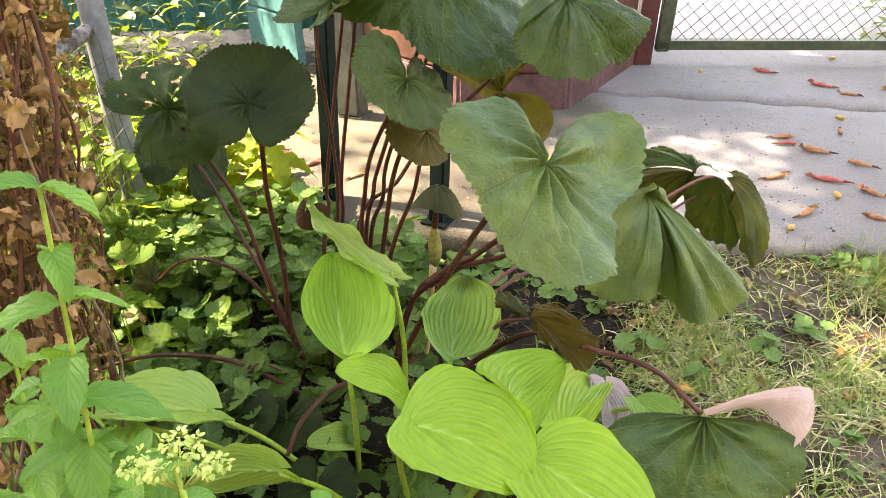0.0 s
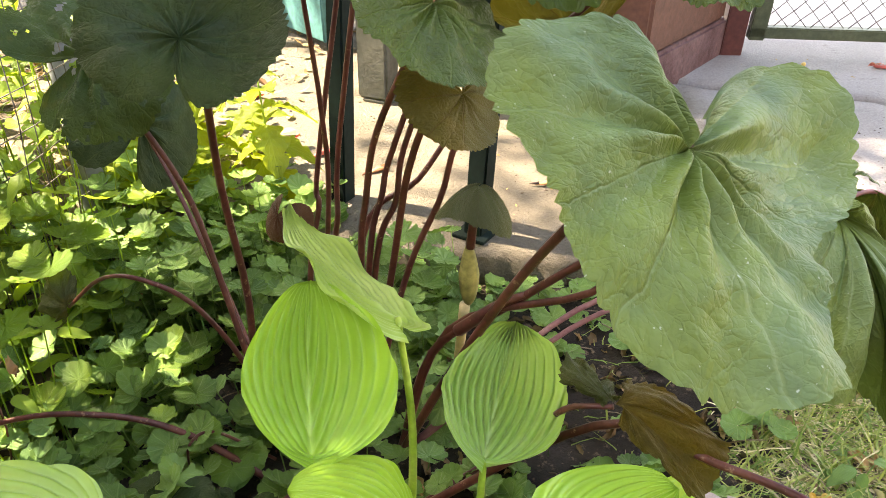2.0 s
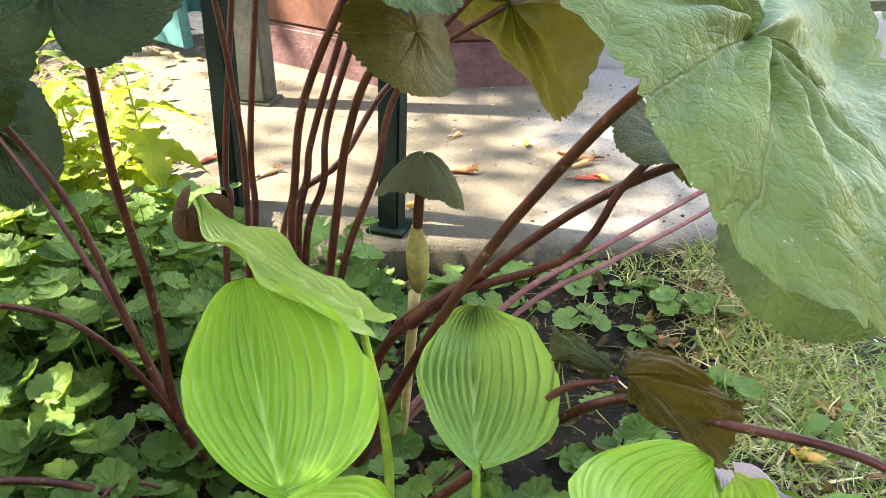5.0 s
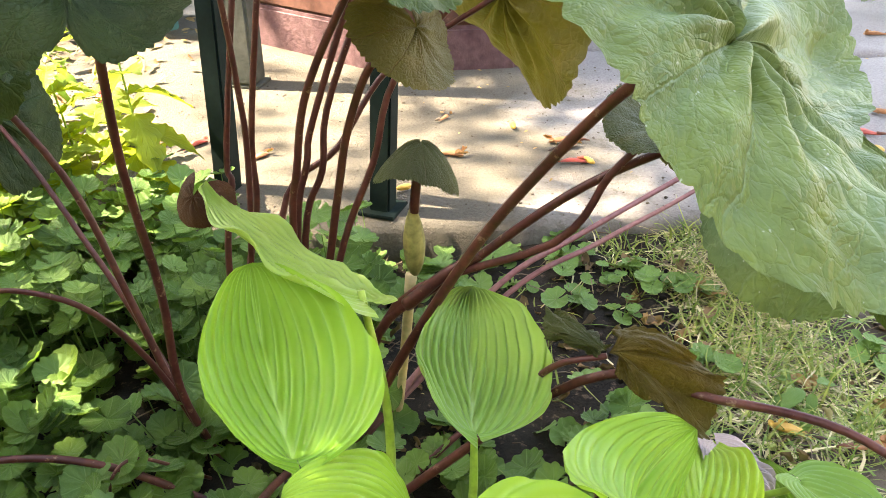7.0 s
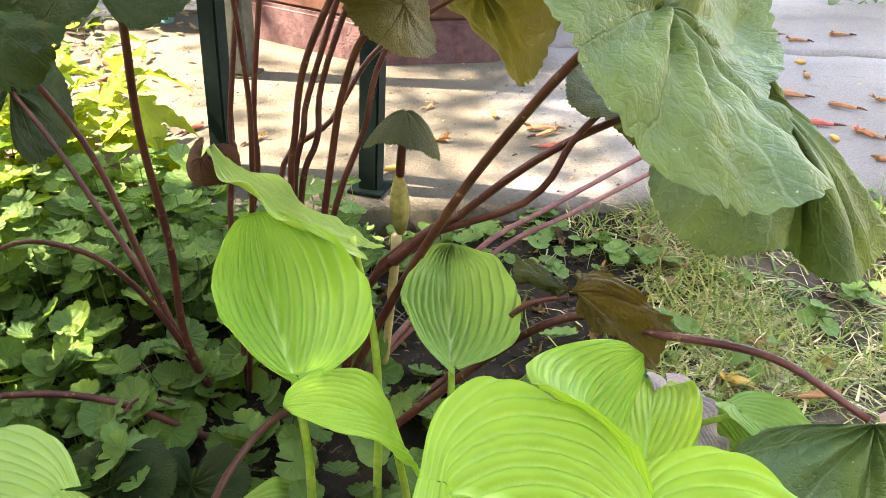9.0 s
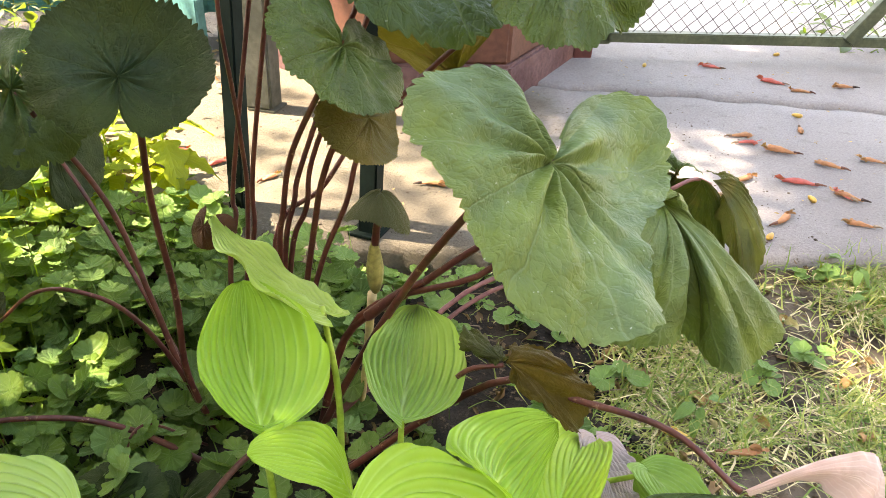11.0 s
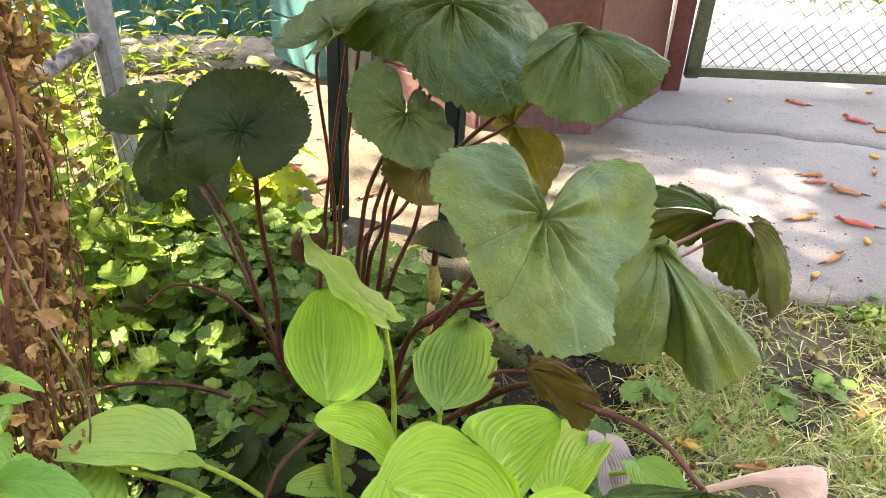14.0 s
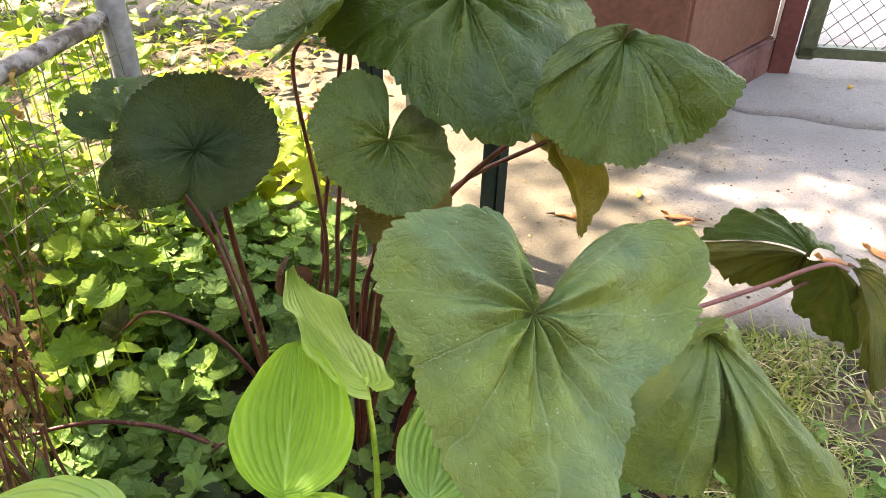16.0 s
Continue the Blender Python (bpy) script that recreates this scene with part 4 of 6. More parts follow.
# the upper blade with a sharp fold between its two lobes
draped((0.238, 1.112, 0.564), [(0.240, 1.124, 0.572), (0.220, 1.105, 0.580), (0.195, 1.070, 0.580), (0.174, 1.030, 0.565), (0.169, 1.010, 0.542), (0.187, 0.995, 0.517), (0.210, 0.990, 0.504), (0.234, 0.990, 0.496), (0.270, 1.000, 0.502), (0.297, 1.030, 0.509), (0.301, 1.052, 0.494), (0.319, 1.050, 0.511), (0.346, 1.080, 0.542), (0.320, 1.120, 0.551), (0.285, 1.140, 0.554), (0.250, 1.132, 0.562)],
       M_LIG_DEEP, "folded green blade of two lobes", (0.004, -0.016, 0.016), ((0.25, 0.03, 0.006), (0.38, 0.025, -0.006), (0.47, 0.03, 0.008), (0.60, 0.022, -0.012), (0.66, 0.025, 0.010), (0.80, 0.03, -0.006)), 72, 300, 30, 9)
# the curled blade by the slab: an arching lobe, its olive lower side, and two hanging lobes
draped((0.512, 1.362, 0.200), [(0.372, 1.430, 0.164), (0.392, 1.462, 0.172), (0.430, 1.485, 0.185), (0.470, 1.488, 0.196), (0.506, 1.455, 0.198), (0.535, 1.410, 0.198), (0.560, 1.372, 0.192)],
       M_LIG_DEEP, "arching green lobe of a curled blade", (-0.006, -0.006, 0.020), ((0.3, 0.08, 0.008), (0.6, 0.06, -0.008)), 26, 120, 18, 1)
draped((0.512, 1.358, 0.199), [(0.372, 1.430, 0.162), (0.398, 1.400, 0.140), (0.436, 1.400, 0.112), (0.478, 1.388, 0.118), (0.500, 1.370, 0.155), (0.508, 1.360, 0.190)],
       M_LIG_CURL, "olive lower side of a curled blade", (-0.006, -0.006, 0.020), ((0.5, 0.1, -0.010),), 18, 90, 16, 2)
draped((0.540, 1.345, 0.201), [(0.500, 1.378, 0.185), (0.516, 1.410, 0.110), (0.538, 1.418, 0.062), (0.572, 1.410, 0.030), (0.606, 1.388, 0.022), (0.612, 1.362, 0.070), (0.590, 1.350, 0.150)],
       M_LIG_HOLED, "dark green hanging lobe of a curled blade", (0.006, -0.012, 0.006), ((0.25, 0.1, 0.010), (0.6, 0.1, -0.006)), 28, 140, 18, 3)
draped((0.562, 1.350, 0.196), [(0.572, 1.345, 0.170), (0.582, 1.332, 0.127), (0.592, 1.290, 0.086), (0.608, 1.256, 0.068), (0.628, 1.266, 0.118), (0.620, 1.305, 0.170), (0.590, 1.350, 0.206), (0.560, 1.372, 0.198)],
       M_LIG_CURL, "bronze-olive hanging lobe of a curled blade", (0.012, -0.014, 0.006), ((0.4, 0.08, 0.008), (0.65, 0.06, -0.006)), 34, 140, 18, 4)
# the withered blade at the end of the arching stalk
draped((-0.404, 1.104, 0.126), [(-0.398, 1.110, 0.130), (-0.402, 1.125, 0.152), (-0.420, 1.130, 0.160), (-0.440, 1.120, 0.142), (-0.442, 1.105, 0.112), (-0.424, 1.095, 0.098), (-0.402, 1.098, 0.116)],
       M_LIG_CURL, "small withered olive blade", (0.002, -0.010, 0.006), ((0.4, 0.1, 0.006),), 20, 60, 12, 8)
# the bronze blade folded under the hosta
draped((0.196, 0.934, 0.186), [(0.203, 0.950, 0.190), (0.216, 0.955, 0.196), (0.248, 0.945, 0.188), (0.282, 0.934, 0.160), (0.292, 0.926, 0.148), (0.280, 0.905, 0.118), (0.262, 0.896, 0.126), (0.240, 0.905, 0.150), (0.215, 0.912, 0.160), (0.200, 0.926, 0.172)],
       M_LIG_BROWN, "folded bronze-brown blade", (0.004, -0.004, 0.010), ((0.3, 0.05, 0.005), (0.55, 0.05, -0.006)), 34, 140, 18, 6)
draped((0.196, 0.938, 0.184), [(0.203, 0.948, 0.178), (0.196, 0.968, 0.176), (0.180, 0.978, 0.184), (0.158, 0.984, 0.190), (0.150, 0.960, 0.192), (0.166, 0.945, 0.188), (0.190, 0.938, 0.178)],
       M_LIG_CURL, "olive-brown curled lobe of a folded blade", (-0.004, -0.004, 0.008), ((0.5, 0.1, 0.006),), 26, 90, 14, 7)


def flap(upper, lower, mat, label, n=28, rows=16):
    """The turned-up lobe of a blade: a sheet between two edges, rolled over at its outer end."""
    up, low = smooth_path(upper, n), smooth_path(lower, n)
    verts, faces, uvs = [], [], []
    for i in range(len(up)):
        u = i / (len(up) - 1)
        for k in range(rows):
            v = k / (rows - 1)
            p = up[i].lerp(low[i], v)
            out = Vector((0.3, -0.8, 0.5)) * (0.020 * math.sin(math.pi * v) * u)
            frill = 0.003 * math.sin(24 * u + 3 * v) * v * u + 0.0018 * math.sin(31 * u) + 0.002 * noise.noise((u * 9, v * 7, 2))
            verts.append(p + out + Vector((0.2, -0.5, 0.8)) * frill)
            uvs.append((v, u))
    for i in range(len(up) - 1):
        for k in range(rows - 1):
            a = i * rows + k
            faces.append((a, a + 1, a + rows + 1, a + rows))
    return under(link("leaf_blade", verts, faces, mat, None, uvs, label), ligularia)


flap([(0.393, 0.776, 0.168), (0.456, 0.795, 0.178), (0.509, 0.805, 0.182), (0.528, 0.804, 0.176)],
     [(0.399, 0.777, 0.158), (0.463, 0.801, 0.150), (0.490, 0.792, 0.135), (0.494, 0.759, 0.118)], M_PINK, "pale pink turned-up lobe of a blade")
hosta = empty("hosta_plant", (0.03, 0.9, -0.07), "hosta with bright yellow-green ribbed heart-shaped leaves", "plant")
for i, (mat, label, p, foot) in enumerate(LONG):
    v, f, uv = long_blade(p, seed=i + 11, deep={5: 2.0, 13: 1.8}.get(i, 1.15), wave={0: 0.07, 13: 0.05, 5: 0.03, 9: 0.02}.get(i, 0.014))
    blade = link("leaf_blade", v, f, {"bright": M_HOSTA, "green": M_HOSTA_B, "deep": M_HOSTA_C, "dry": M_GREY_LEAF}[mat], None, uv, label)
    at, way = Vector(p[:3]), Euler(p[3:6]).to_matrix() @ Vector((0, -1, 0))
    foot = Vector(foot)
    mid = at.lerp(foot, 0.35) + way * 0.02
    if mat == "dry":
        under(blade, ligularia)
        continue
    low = Euler(p[3:6]).to_matrix() @ Vector((0, 0, -1))
    blade.parent = tube("leaf_stalk", [at + way * 0.001 + low * 0.007, mid, foot], 0.0032, 0.0048, M_HSTEM, hosta, 8, 16, groove=0.4)

tube("rail", [(-0.635, 1.545, 0.425), (-0.625, 1.0, 0.42), (-0.62, 0.2, 0.42)], 0.015, 0.015, M_RAIL, thing, 14)


def wire_fence():
    """Welded wire netting along the left side, hung on the rail."""
    ob = empty("wire_fence", (-0.60, 0.9, -0.06), "thin rusty wire netting hung under the rail", "fence")
    verts, faces = [], []
    rng = random.Random(4)
    for i in range(34):
        y = 0.2 + i * 0.04
        pts = [Vector((-0.60 + 0.008 * rng.uniform(-1, 1), y + 0.012 * math.sin(z * 9 + i), z)) for z in (-0.06, 0.1, 0.25, 0.42)]
        v, f = tube_data(pts, 0.0009, 0.0009, 4, len(verts))
        verts += v
        faces += f
    for k in range(9):
        z = -0.02 + 0.05 * k
        pts = [Vector((-0.60 + 0.006 * rng.uniform(-1, 1), 0.2 + 0.12 * j, z + 0.006 * rng.uniform(-1, 1))) for j in range(12)]
        v, f = tube_data(pts, 0.0009, 0.0009, 4, len(verts))
        verts += v
        faces += f
    under(link("netting", verts, faces, M_WIRE), ob)


wire_fence()


M_COVER_ONE = leaf_material("low plant leaf", (0.095, 0.195, 0.052), (0.24, 0.46, 0.05), (0.21, 0.34, 0.12), 9, "round", 0.42, 0.25)
M_LOBED = leaf_material("yellow-green lobed leaf", (0.15, 0.21, 0.03), (0.50, 0.58, 0.05), (0.22, 0.28, 0.07), 7, "feather", 0.5, 0.5)
M_WEED = leaf_material("weed leaf", (0.135, 0.235, 0.038), (0.34, 0.46, 0.04), (0.15, 0.26, 0.06), 8, "feather", 0.45, 0.5, island=True)
# lighter copy of the low plant leaf, sunlight put into its colour
M_COVER_SUNLIT = leaf_material("sunlit low plant leaf", (0.125, 0.235, 0.048), (0.40, 0.58, 0.07), (0.20, 0.36, 0.10), 9, "round", 0.42, 0.55)
M_CRUMB = surface("dirt crumb", (0.05, 0.04, 0.03), (0.14, 0.115, 0.09), 20, 0.95, 120)
M_ROT = plain_leaf("rotting leaf", (0.045, 0.028, 0.016), (0.20, 0.12, 0.06), 0.1, 0.85)


# ---- small leaves, many in one mesh ----
class Leaves:
    """Collects leaf shapes into one mesh."""

    def __init__(self):
        self.v, self.f, self.uv = [], [], []

    def add(self, at, m, shape, fold=0.15, droop=0.2):
        """shape: outline points (x, y) from the foot round to the foot, y along the leaf, length 1."""
        s = len(self.v)
        n = len(shape)
        for x, y in shape:
            z = fold * abs(x) - droop * y * y
            self.v.append(m @ Vector((x, y, z)) + at)
        k = len(self.v)
        for y in (0.0, 0.33, 0.66, 1.0):
            self.v.append(m @ Vector((0, y, -droop * y * y)) + at)
        half = n // 2
        right, left = list(range(half)), list(range(half, n))
        for side, flip in ((right, False), (left, True)):
            seq = [s + i for i in side]
            spine = [k, k + 1, k + 2, k + 3] if not flip else [k + 3, k + 2, k + 1, k]
            j = 0
            for a, b in zip(seq, seq[1:]):
                want = min(3, int(3.999 * (seq.index(b)) / len(seq)))
                self.f.append((a, b, spine[j]))
                if want > j:
                    self.f.append((b, spine[want], spine[j]))
                    j = want

    def sheet(self, P, faces, uv=None):
        """Adds a ready mesh with its leaf coordinates."""
        s = len(self.v)
        while len(self.uv) < s:
            self.uv.append((0.3, 0.5))
        self.v += [Vector(q) for q in P]
        self.f += [tuple(s + i for i in q) for q in faces]
        if uv is not None:
            self.uv += [tuple(q) for q in uv]

    def stem(self, pts, r0, r1, sides=5):
        v, f = tube_data([Vector(p) for p in pts], r0, r1, sides, len(self.v))
        self.v += v
        self.f += f

    def link(self, name, mat, parent=None, label=""):
        if self.uv:
            while len(self.uv) < len(self.v):
                self.uv.append((0.3, 0.5))
        ob = link(name, self.v, self.f, mat, None, self.uv or None, label)
        return under(ob, parent) if parent else ob


def scalloped(rng, at, m, lobes=9, split=0.0, rings=3, n=61):
    """A round scalloped leaf of unit length on its foot, puckered between the veins."""
    lim = math.pi - 0.13
    P, F, U = [], [], []
    ph = rng.uniform(0, 6.28)
    for i in range(rings + 1):
        rho = max(0.03, i / rings)
        for j in range(n):
            a = -lim + 2 * lim * j / (n - 1)
            edge = 0.90 + 0.13 * abs(math.cos(lobes * a / 2)) ** 0.5 - split * 0.42 * (1 - abs(math.cos(1.5 * a)) ** 0.5)
            r = 0.5 * rho * (1 + (edge - 1) * rho ** 2) * (1.0 if abs(a) < 2.6 else 0.85)
            z = 0.12 * rho * rho + 0.022 * math.cos(lobes * a) * rho + 0.035 * math.sin(2 * a + ph) * rho * rho
            P.append(m @ Vector((r * math.sin(a) * 1.08, 0.05 + r * math.cos(a), z - 0.06)) + at)
            U.append((a / (2 * math.pi) + 0.5, rho))
    for i in range(rings):
        for j in range(n - 1):
            q = i * n + j
            F.append((q, q + 1, q + n + 1, q + n))
    return P, F, U


def toothed(rng, at, m, width=0.5, lobes=0, nu=23, nv=9, teeth=10, fold=0.25, droop=0.35):
    """A pointed toothed leaf of unit length along y with sunken side veins."""
    P, F, U = [], [], []
    sway, ph = rng.uniform(-0.12, 0.12), rng.uniform(0, 6.28)
    for i in range(nu):
        u = i / (nu - 1)
        hw = width / 2 * math.sin(math.pi * min(1, u ** 0.72)) ** 0.75 + 0.004
        if lobes:
            hw *= 0.45 + 0.55 * abs(math.sin(math.pi * lobes * u)) ** 0.7
        tooth = 1 + 0.10 * ((u * teeth) % 1.0)
        for k in range(nv):
            v = -1 + 2 * k / (nv - 1)
            x = v * hw * (tooth if abs(v) > 0.99 else 1)
            z = fold * abs(x) - droop * u * u + 0.022 * math.cos(2 * math.pi * (u * 7 - abs(v) * 0.8)) * abs(v) ** 0.5 * min(1, 4 * hw) + 0.03 * math.sin(9 * u + ph + 2 * v) * abs(v)
            P.append(m @ Vector((x + sway * u * u, u, z)) + at)
            U.append(((v + 1) / 2, u))
    for i in range(nu - 1):
        for k in range(nv - 1):
            q = i * nv + k
            F.append((q, q + 1, q + nv + 1, q + nv))
    return P, F, U


def crumpled(rng, at, m, width=0.6, nu=8, nv=6):
    """A withered leaf, rolled in and crumpled."""
    P, F = [], []
    curl, roll, s = rng.uniform(-2.2, 2.2), rng.uniform(1.0, 3.6) * rng.choice((-1, 1)), rng.uniform(0, 90)
    for i in range(nu):
        u = i / (nu - 1)
        hw = width / 2 * math.sin(math.pi * (0.06 + 0.9 * u)) ** 0.8
        for k in range(nv):
            v = -1 + 2 * k / (nv - 1)
            a = roll * v * 0.6
            x, z = hw * math.sin(a) / max(0.3, abs(roll) * 0.6), hw * (1 - math.cos(a)) * 0.8
            b = curl * u * 0.8
            y = math.sin(b) / max(0.2, abs(curl) * 0.8) if abs(curl) > 0.25 else u
            z += (1 - math.cos(b)) * 0.5 * (1 if curl > 0 else -1)
            d = noise.noise_vector((u * 3.4 + s, v * 2.2, s * 0.7)) * 0.24
            P.append(m @ (Vector((x, y, z)) + d) + at)
    for i in range(nu - 1):
        for k in range(nv - 1):
            q = i * nv + k
            F.append((q, q + 1, q + nv + 1, q + nv))
    return P, F


def oval(w=0.5, n=6, teeth=0.0):
    right = [(w / 2 * math.sin(math.pi * (i + 0.35) / (n + 0.35)) ** 0.8 * (1 + teeth * (i % 2)), (i + 0.1) / n) for i in range(n)] + [(0.0, 1.02)]
    left = [(-x, y) for x, y in reversed(right)]
    return right + left


def lobed(n=11, depth=0.12, back=0.18):
    """A round scalloped leaf with its foot in a notch."""
    pts = []
    for i in range(n):
        a = math.pi * (0.06 + 0.94 * i / (n - 1))
        r = 0.5 * (1 + depth * math.cos(i * math.pi))
        pts.append((r * math.sin(a) * 1.12, 0.46 - r * math.cos(a)))
    pts[0] = (0.16, -back * 0.3)
    return pts + [(-x, y) for x, y in reversed(pts)]


def aim(rng, size, yaw=None, pitch=(0.0, 0.7), roll=0.35):
    yaw = rng.uniform(0, 2 * math.pi) if yaw is None else yaw
    return Euler((rng.uniform(*pitch), rng.uniform(-roll, roll), yaw)).to_matrix() * size


def ground_cover():
    rng = random.Random(21)
    low, up = Leaves(), Leaves()
    plants = {}
    n = 0
    while n < 1650:
        x, y = rng.uniform(-0.95, 0.34), rng.uniform(0.70, 1.66)
        if y > 1.5 - 0.25 * (x + 0.1) ** 2 and x > -0.25:
            continue
        if x > -0.18 and y < 1.12:
            if rng.random() < 0.55:
                continue
        elif x > 0.02:
            continue
        if x < -0.46 and rng.random() < 0.6:
            continue
        n += 1
        h = soil_height(x, y) + 0.012 + 0.09 * rng.random() ** 1.3 * (1.0 if x < -0.2 else 0.6)
        size = rng.uniform(0.026, 0.048)
        leaf = scalloped(rng, Vector((x, y, h)), aim(rng, size, None, (-0.55, 0.75), 0.55), rng.choice((9, 11, 11, 13)), rng.choice((0.0, 0.0, 0.0, 0.0, 0.8)))
        if -0.44 < x < -0.1 and 0.86 < y < 1.30 and sum(len(q) for q in plants.values()) < 290:
            plants.setdefault((int(x / 0.09), int(y / 0.09)), []).append((x, y, h, leaf))
            continue
        low.sheet(*leaf)
        if n % 3 == 0:
            low.stem([(x, y, h), (x + rng.uniform(-0.015, 0.015), y + 0.01, soil_height(x, y))], 0.0007, 0.0009, 4)
    for n in range(420):
        x, y = rng.uniform(-0.62, 0.0), rng.uniform(1.22, 1.62)
        if x > -0.2 and y > 1.46:
            continue
        h = soil_height(x, y) + 0.03 + 0.13 * rng.random()
        low.sheet(*scalloped(rng, Vector((x, y, h)), aim(rng, rng.uniform(0.028, 0.052), None, (-0.3, 0.6)), 11))
        if n % 2 == 0:
            low.stem([(x, y, h), (x + rng.uniform(-0.02, 0.02), y + 0.01, soil_height(x, y))], 0.0008, 0.0011, 4)
    for (i, k), leaves in sorted(plants.items()):
        cx, cy = sum(q[0] for q in leaves) / len(leaves), sum(q[1] for q in leaves) / len(leaves)
        cz = soil_height(cx, cy)
        thing = empty("ground_cover_plant", (cx, cy, cz), "low ground cover plant with round scalloped green leaves", "ground cover", "ground cover plants")
        for x, y, h, leaf in leaves:
            one = Leaves()
            one.sheet(*leaf)
            one.stem([(x, y, h), (x + 0.4 * (cx - x), y + 0.4 * (cy - y), h * 0.5 + cz * 0.5), (x + 0.8 * (cx - x), y + 0.8 * (cy - y), cz - 0.004)], 0.0007, 0.0009, 4)
            one.link("leaf", M_COVER_ONE, thing)
    tagged(low.link("ground_cover", M_COVER), "dense low ground cover of round scalloped green leaves", "ground cover", kind="stuff")
    n = 0
    while n < 760:
        x = rng.uniform(-1.0, -0.44)
        y = rng.uniform(0.85, 2.0)
        if y < 1.02 and (x < -0.5 or rng.random() < 0.5):
            continue
        n += 1
        z = soil_height(x, y) + rng.random() ** 1.2 * (0.34 if y > 1.25 and x < -0.5 else 0.17)
        m = aim(rng, rng.uniform(0.024, 0.056), None, (-0.5, 0.5))
        if n % 3 == 0:
            up.sheet(*scalloped(rng, Vector((x, y, z)), m, 9, 0.5))
        else:
            up.sheet(*toothed(rng, Vector((x, y, z)), m, rng.uniform(0.4, 0.65), 0, 12, 5, 6))
        if n % 4 == 0:
            up.stem([(x, y, z), (x + 0.02 * rng.uniform(-1, 1), y, z * 0.5 - 0.03), (x + 0.03 * rng.uniform(-1, 1), y, soil_height(x, y))], 0.0009, 0.0013, 4)
    stands = {}
    for n in range(84):
        x, y = rng.uniform(-0.66, -0.42), rng.uniform(0.98, 1.30)
        z = soil_height(x, y) + 0.02 + 0.22 * rng.random() ** 1.4
        stands.setdefault((int(x / 0.08), int(y / 0.08)), []).append((x, y, z, scalloped(rng, Vector((x, y, z)), aim(rng, rng.uniform(0.034, 0.06), None, (-0.3, 0.5)), 11)))
    for key, leaves in sorted(stands.items()):
        cx, cy = sum(q[0] for q in leaves) / len(leaves), sum(q[1] for q in leaves) / len(leaves)
        cz = soil_height(cx, cy)
        thing = empty("ground_cover_plant", (cx, cy, cz), "tall ground cover plant with upright round scalloped leaves", "ground cover", "ground cover plants")
        for x, y, z, leaf in leaves:
            one = Leaves()
            one.sheet(*leaf)
            one.stem([(x, y, z), (x + 0.3 * (cx - x), y + 0.3 * (cy - y), z * 0.5 + cz * 0.5), (x + 0.7 * (cx - x), y + 0.7 * (cy - y), cz - 0.004)], 0.0008, 0.0012, 4)
            one.link("leaf", M_COVER_SUNLIT, thing)
    tagged(up.link("leafy_weeds", M_WEED), "tangle of sunlit light green weeds along the fence", "weeds", kind="stuff")
    far = Leaves()
    for n in range(1300):
        x, y = rng.uniform(-2.6, -0.66), rng.uniform(1.9, 3.1)
        z = soil_height(x, y) + rng.random() ** 1.6 * 0.30
        far.sheet(*toothed(rng, Vector((x, y, z)), aim(rng, rng.uniform(0.03, 0.08), None, (-0.2, 1.1), 0.6), (0.5, 0.07, 0.05)[n % 3], 0, 10, 5, 6, 0.4, rng.uniform(0.2, 0.9))[:2])
    tagged(far.link("rear_weeds", M_LIGHTGREEN), "sunlit yellow-green weeds and grass before the metal fence", "weeds", kind="stuff")


ground_cover()


def grass():
    rng = random.Random(8)
    for name, mat, count, label in (("grass", M_GRASS, 8200, "sparse green and yellowing lawn grass"), ("dry_grass", M_STRAW, 5000, "dry straw-coloured grass stalks lying on the soil")):
        verts, faces = [], []
        k = 0
        while k < count:
            x, y = rng.gauss(0.75, 0.5), 1.46 - abs(rng.gauss(0, 0.55))
            if x < 0.15 or x > 2.6:
                continue
            if x < 0.35 and y > 0.9 and rng.random() < 0.85:
                continue
            clump = noise.noise((x * 5, y * 5, 4.0)) + 0.5 * noise.noise((x * 13, y * 13, 2.0))
            if clump < rng.uniform(-0.05, 0.38) and rng.random() > 0.10:
                continue
            k += 1
            L = rng.uniform(0.022, 0.09) if mat is M_GRASS else rng.uniform(0.025, 0.085)
            yaw = rng.uniform(0, 6.28)
            rise = rng.uniform(0.2, 1.2) if mat is M_GRASS else rng.uniform(0.0, 0.6)
            w = rng.uniform(0.0007, 0.0021)
            way = Vector((math.cos(yaw) * math.cos(rise), math.sin(yaw) * math.cos(rise), math.sin(rise)))
            side = Vector((-math.sin(yaw), math.cos(yaw), 0)) * w
            curl = rng.uniform(0.2, 1.3)
            p = Vector((x, y, soil_height(x, y) + rng.uniform(0, 0.006)))
            s = len(verts)
            for j in range(4):
                t = j / 3
                q = p + way * L * t + Vector((0, 0, -curl * L * 0.6 * t * t)) + side * 7 * rng.uniform(-0.5, 0.5) * t
                q.z = max(q.z, soil_height(q.x, q.y) + 0.002)
                ww = side * (1 - 0.85 * t)
                verts += [q - ww, q + ww]
            for j in range(3):
                faces.append((s + 2 * j, s + 2 * j + 1, s + 2 * j + 3, s + 2 * j + 2))
        tagged(link(name, verts, faces, mat), label, "grass", kind="stuff")


grass()


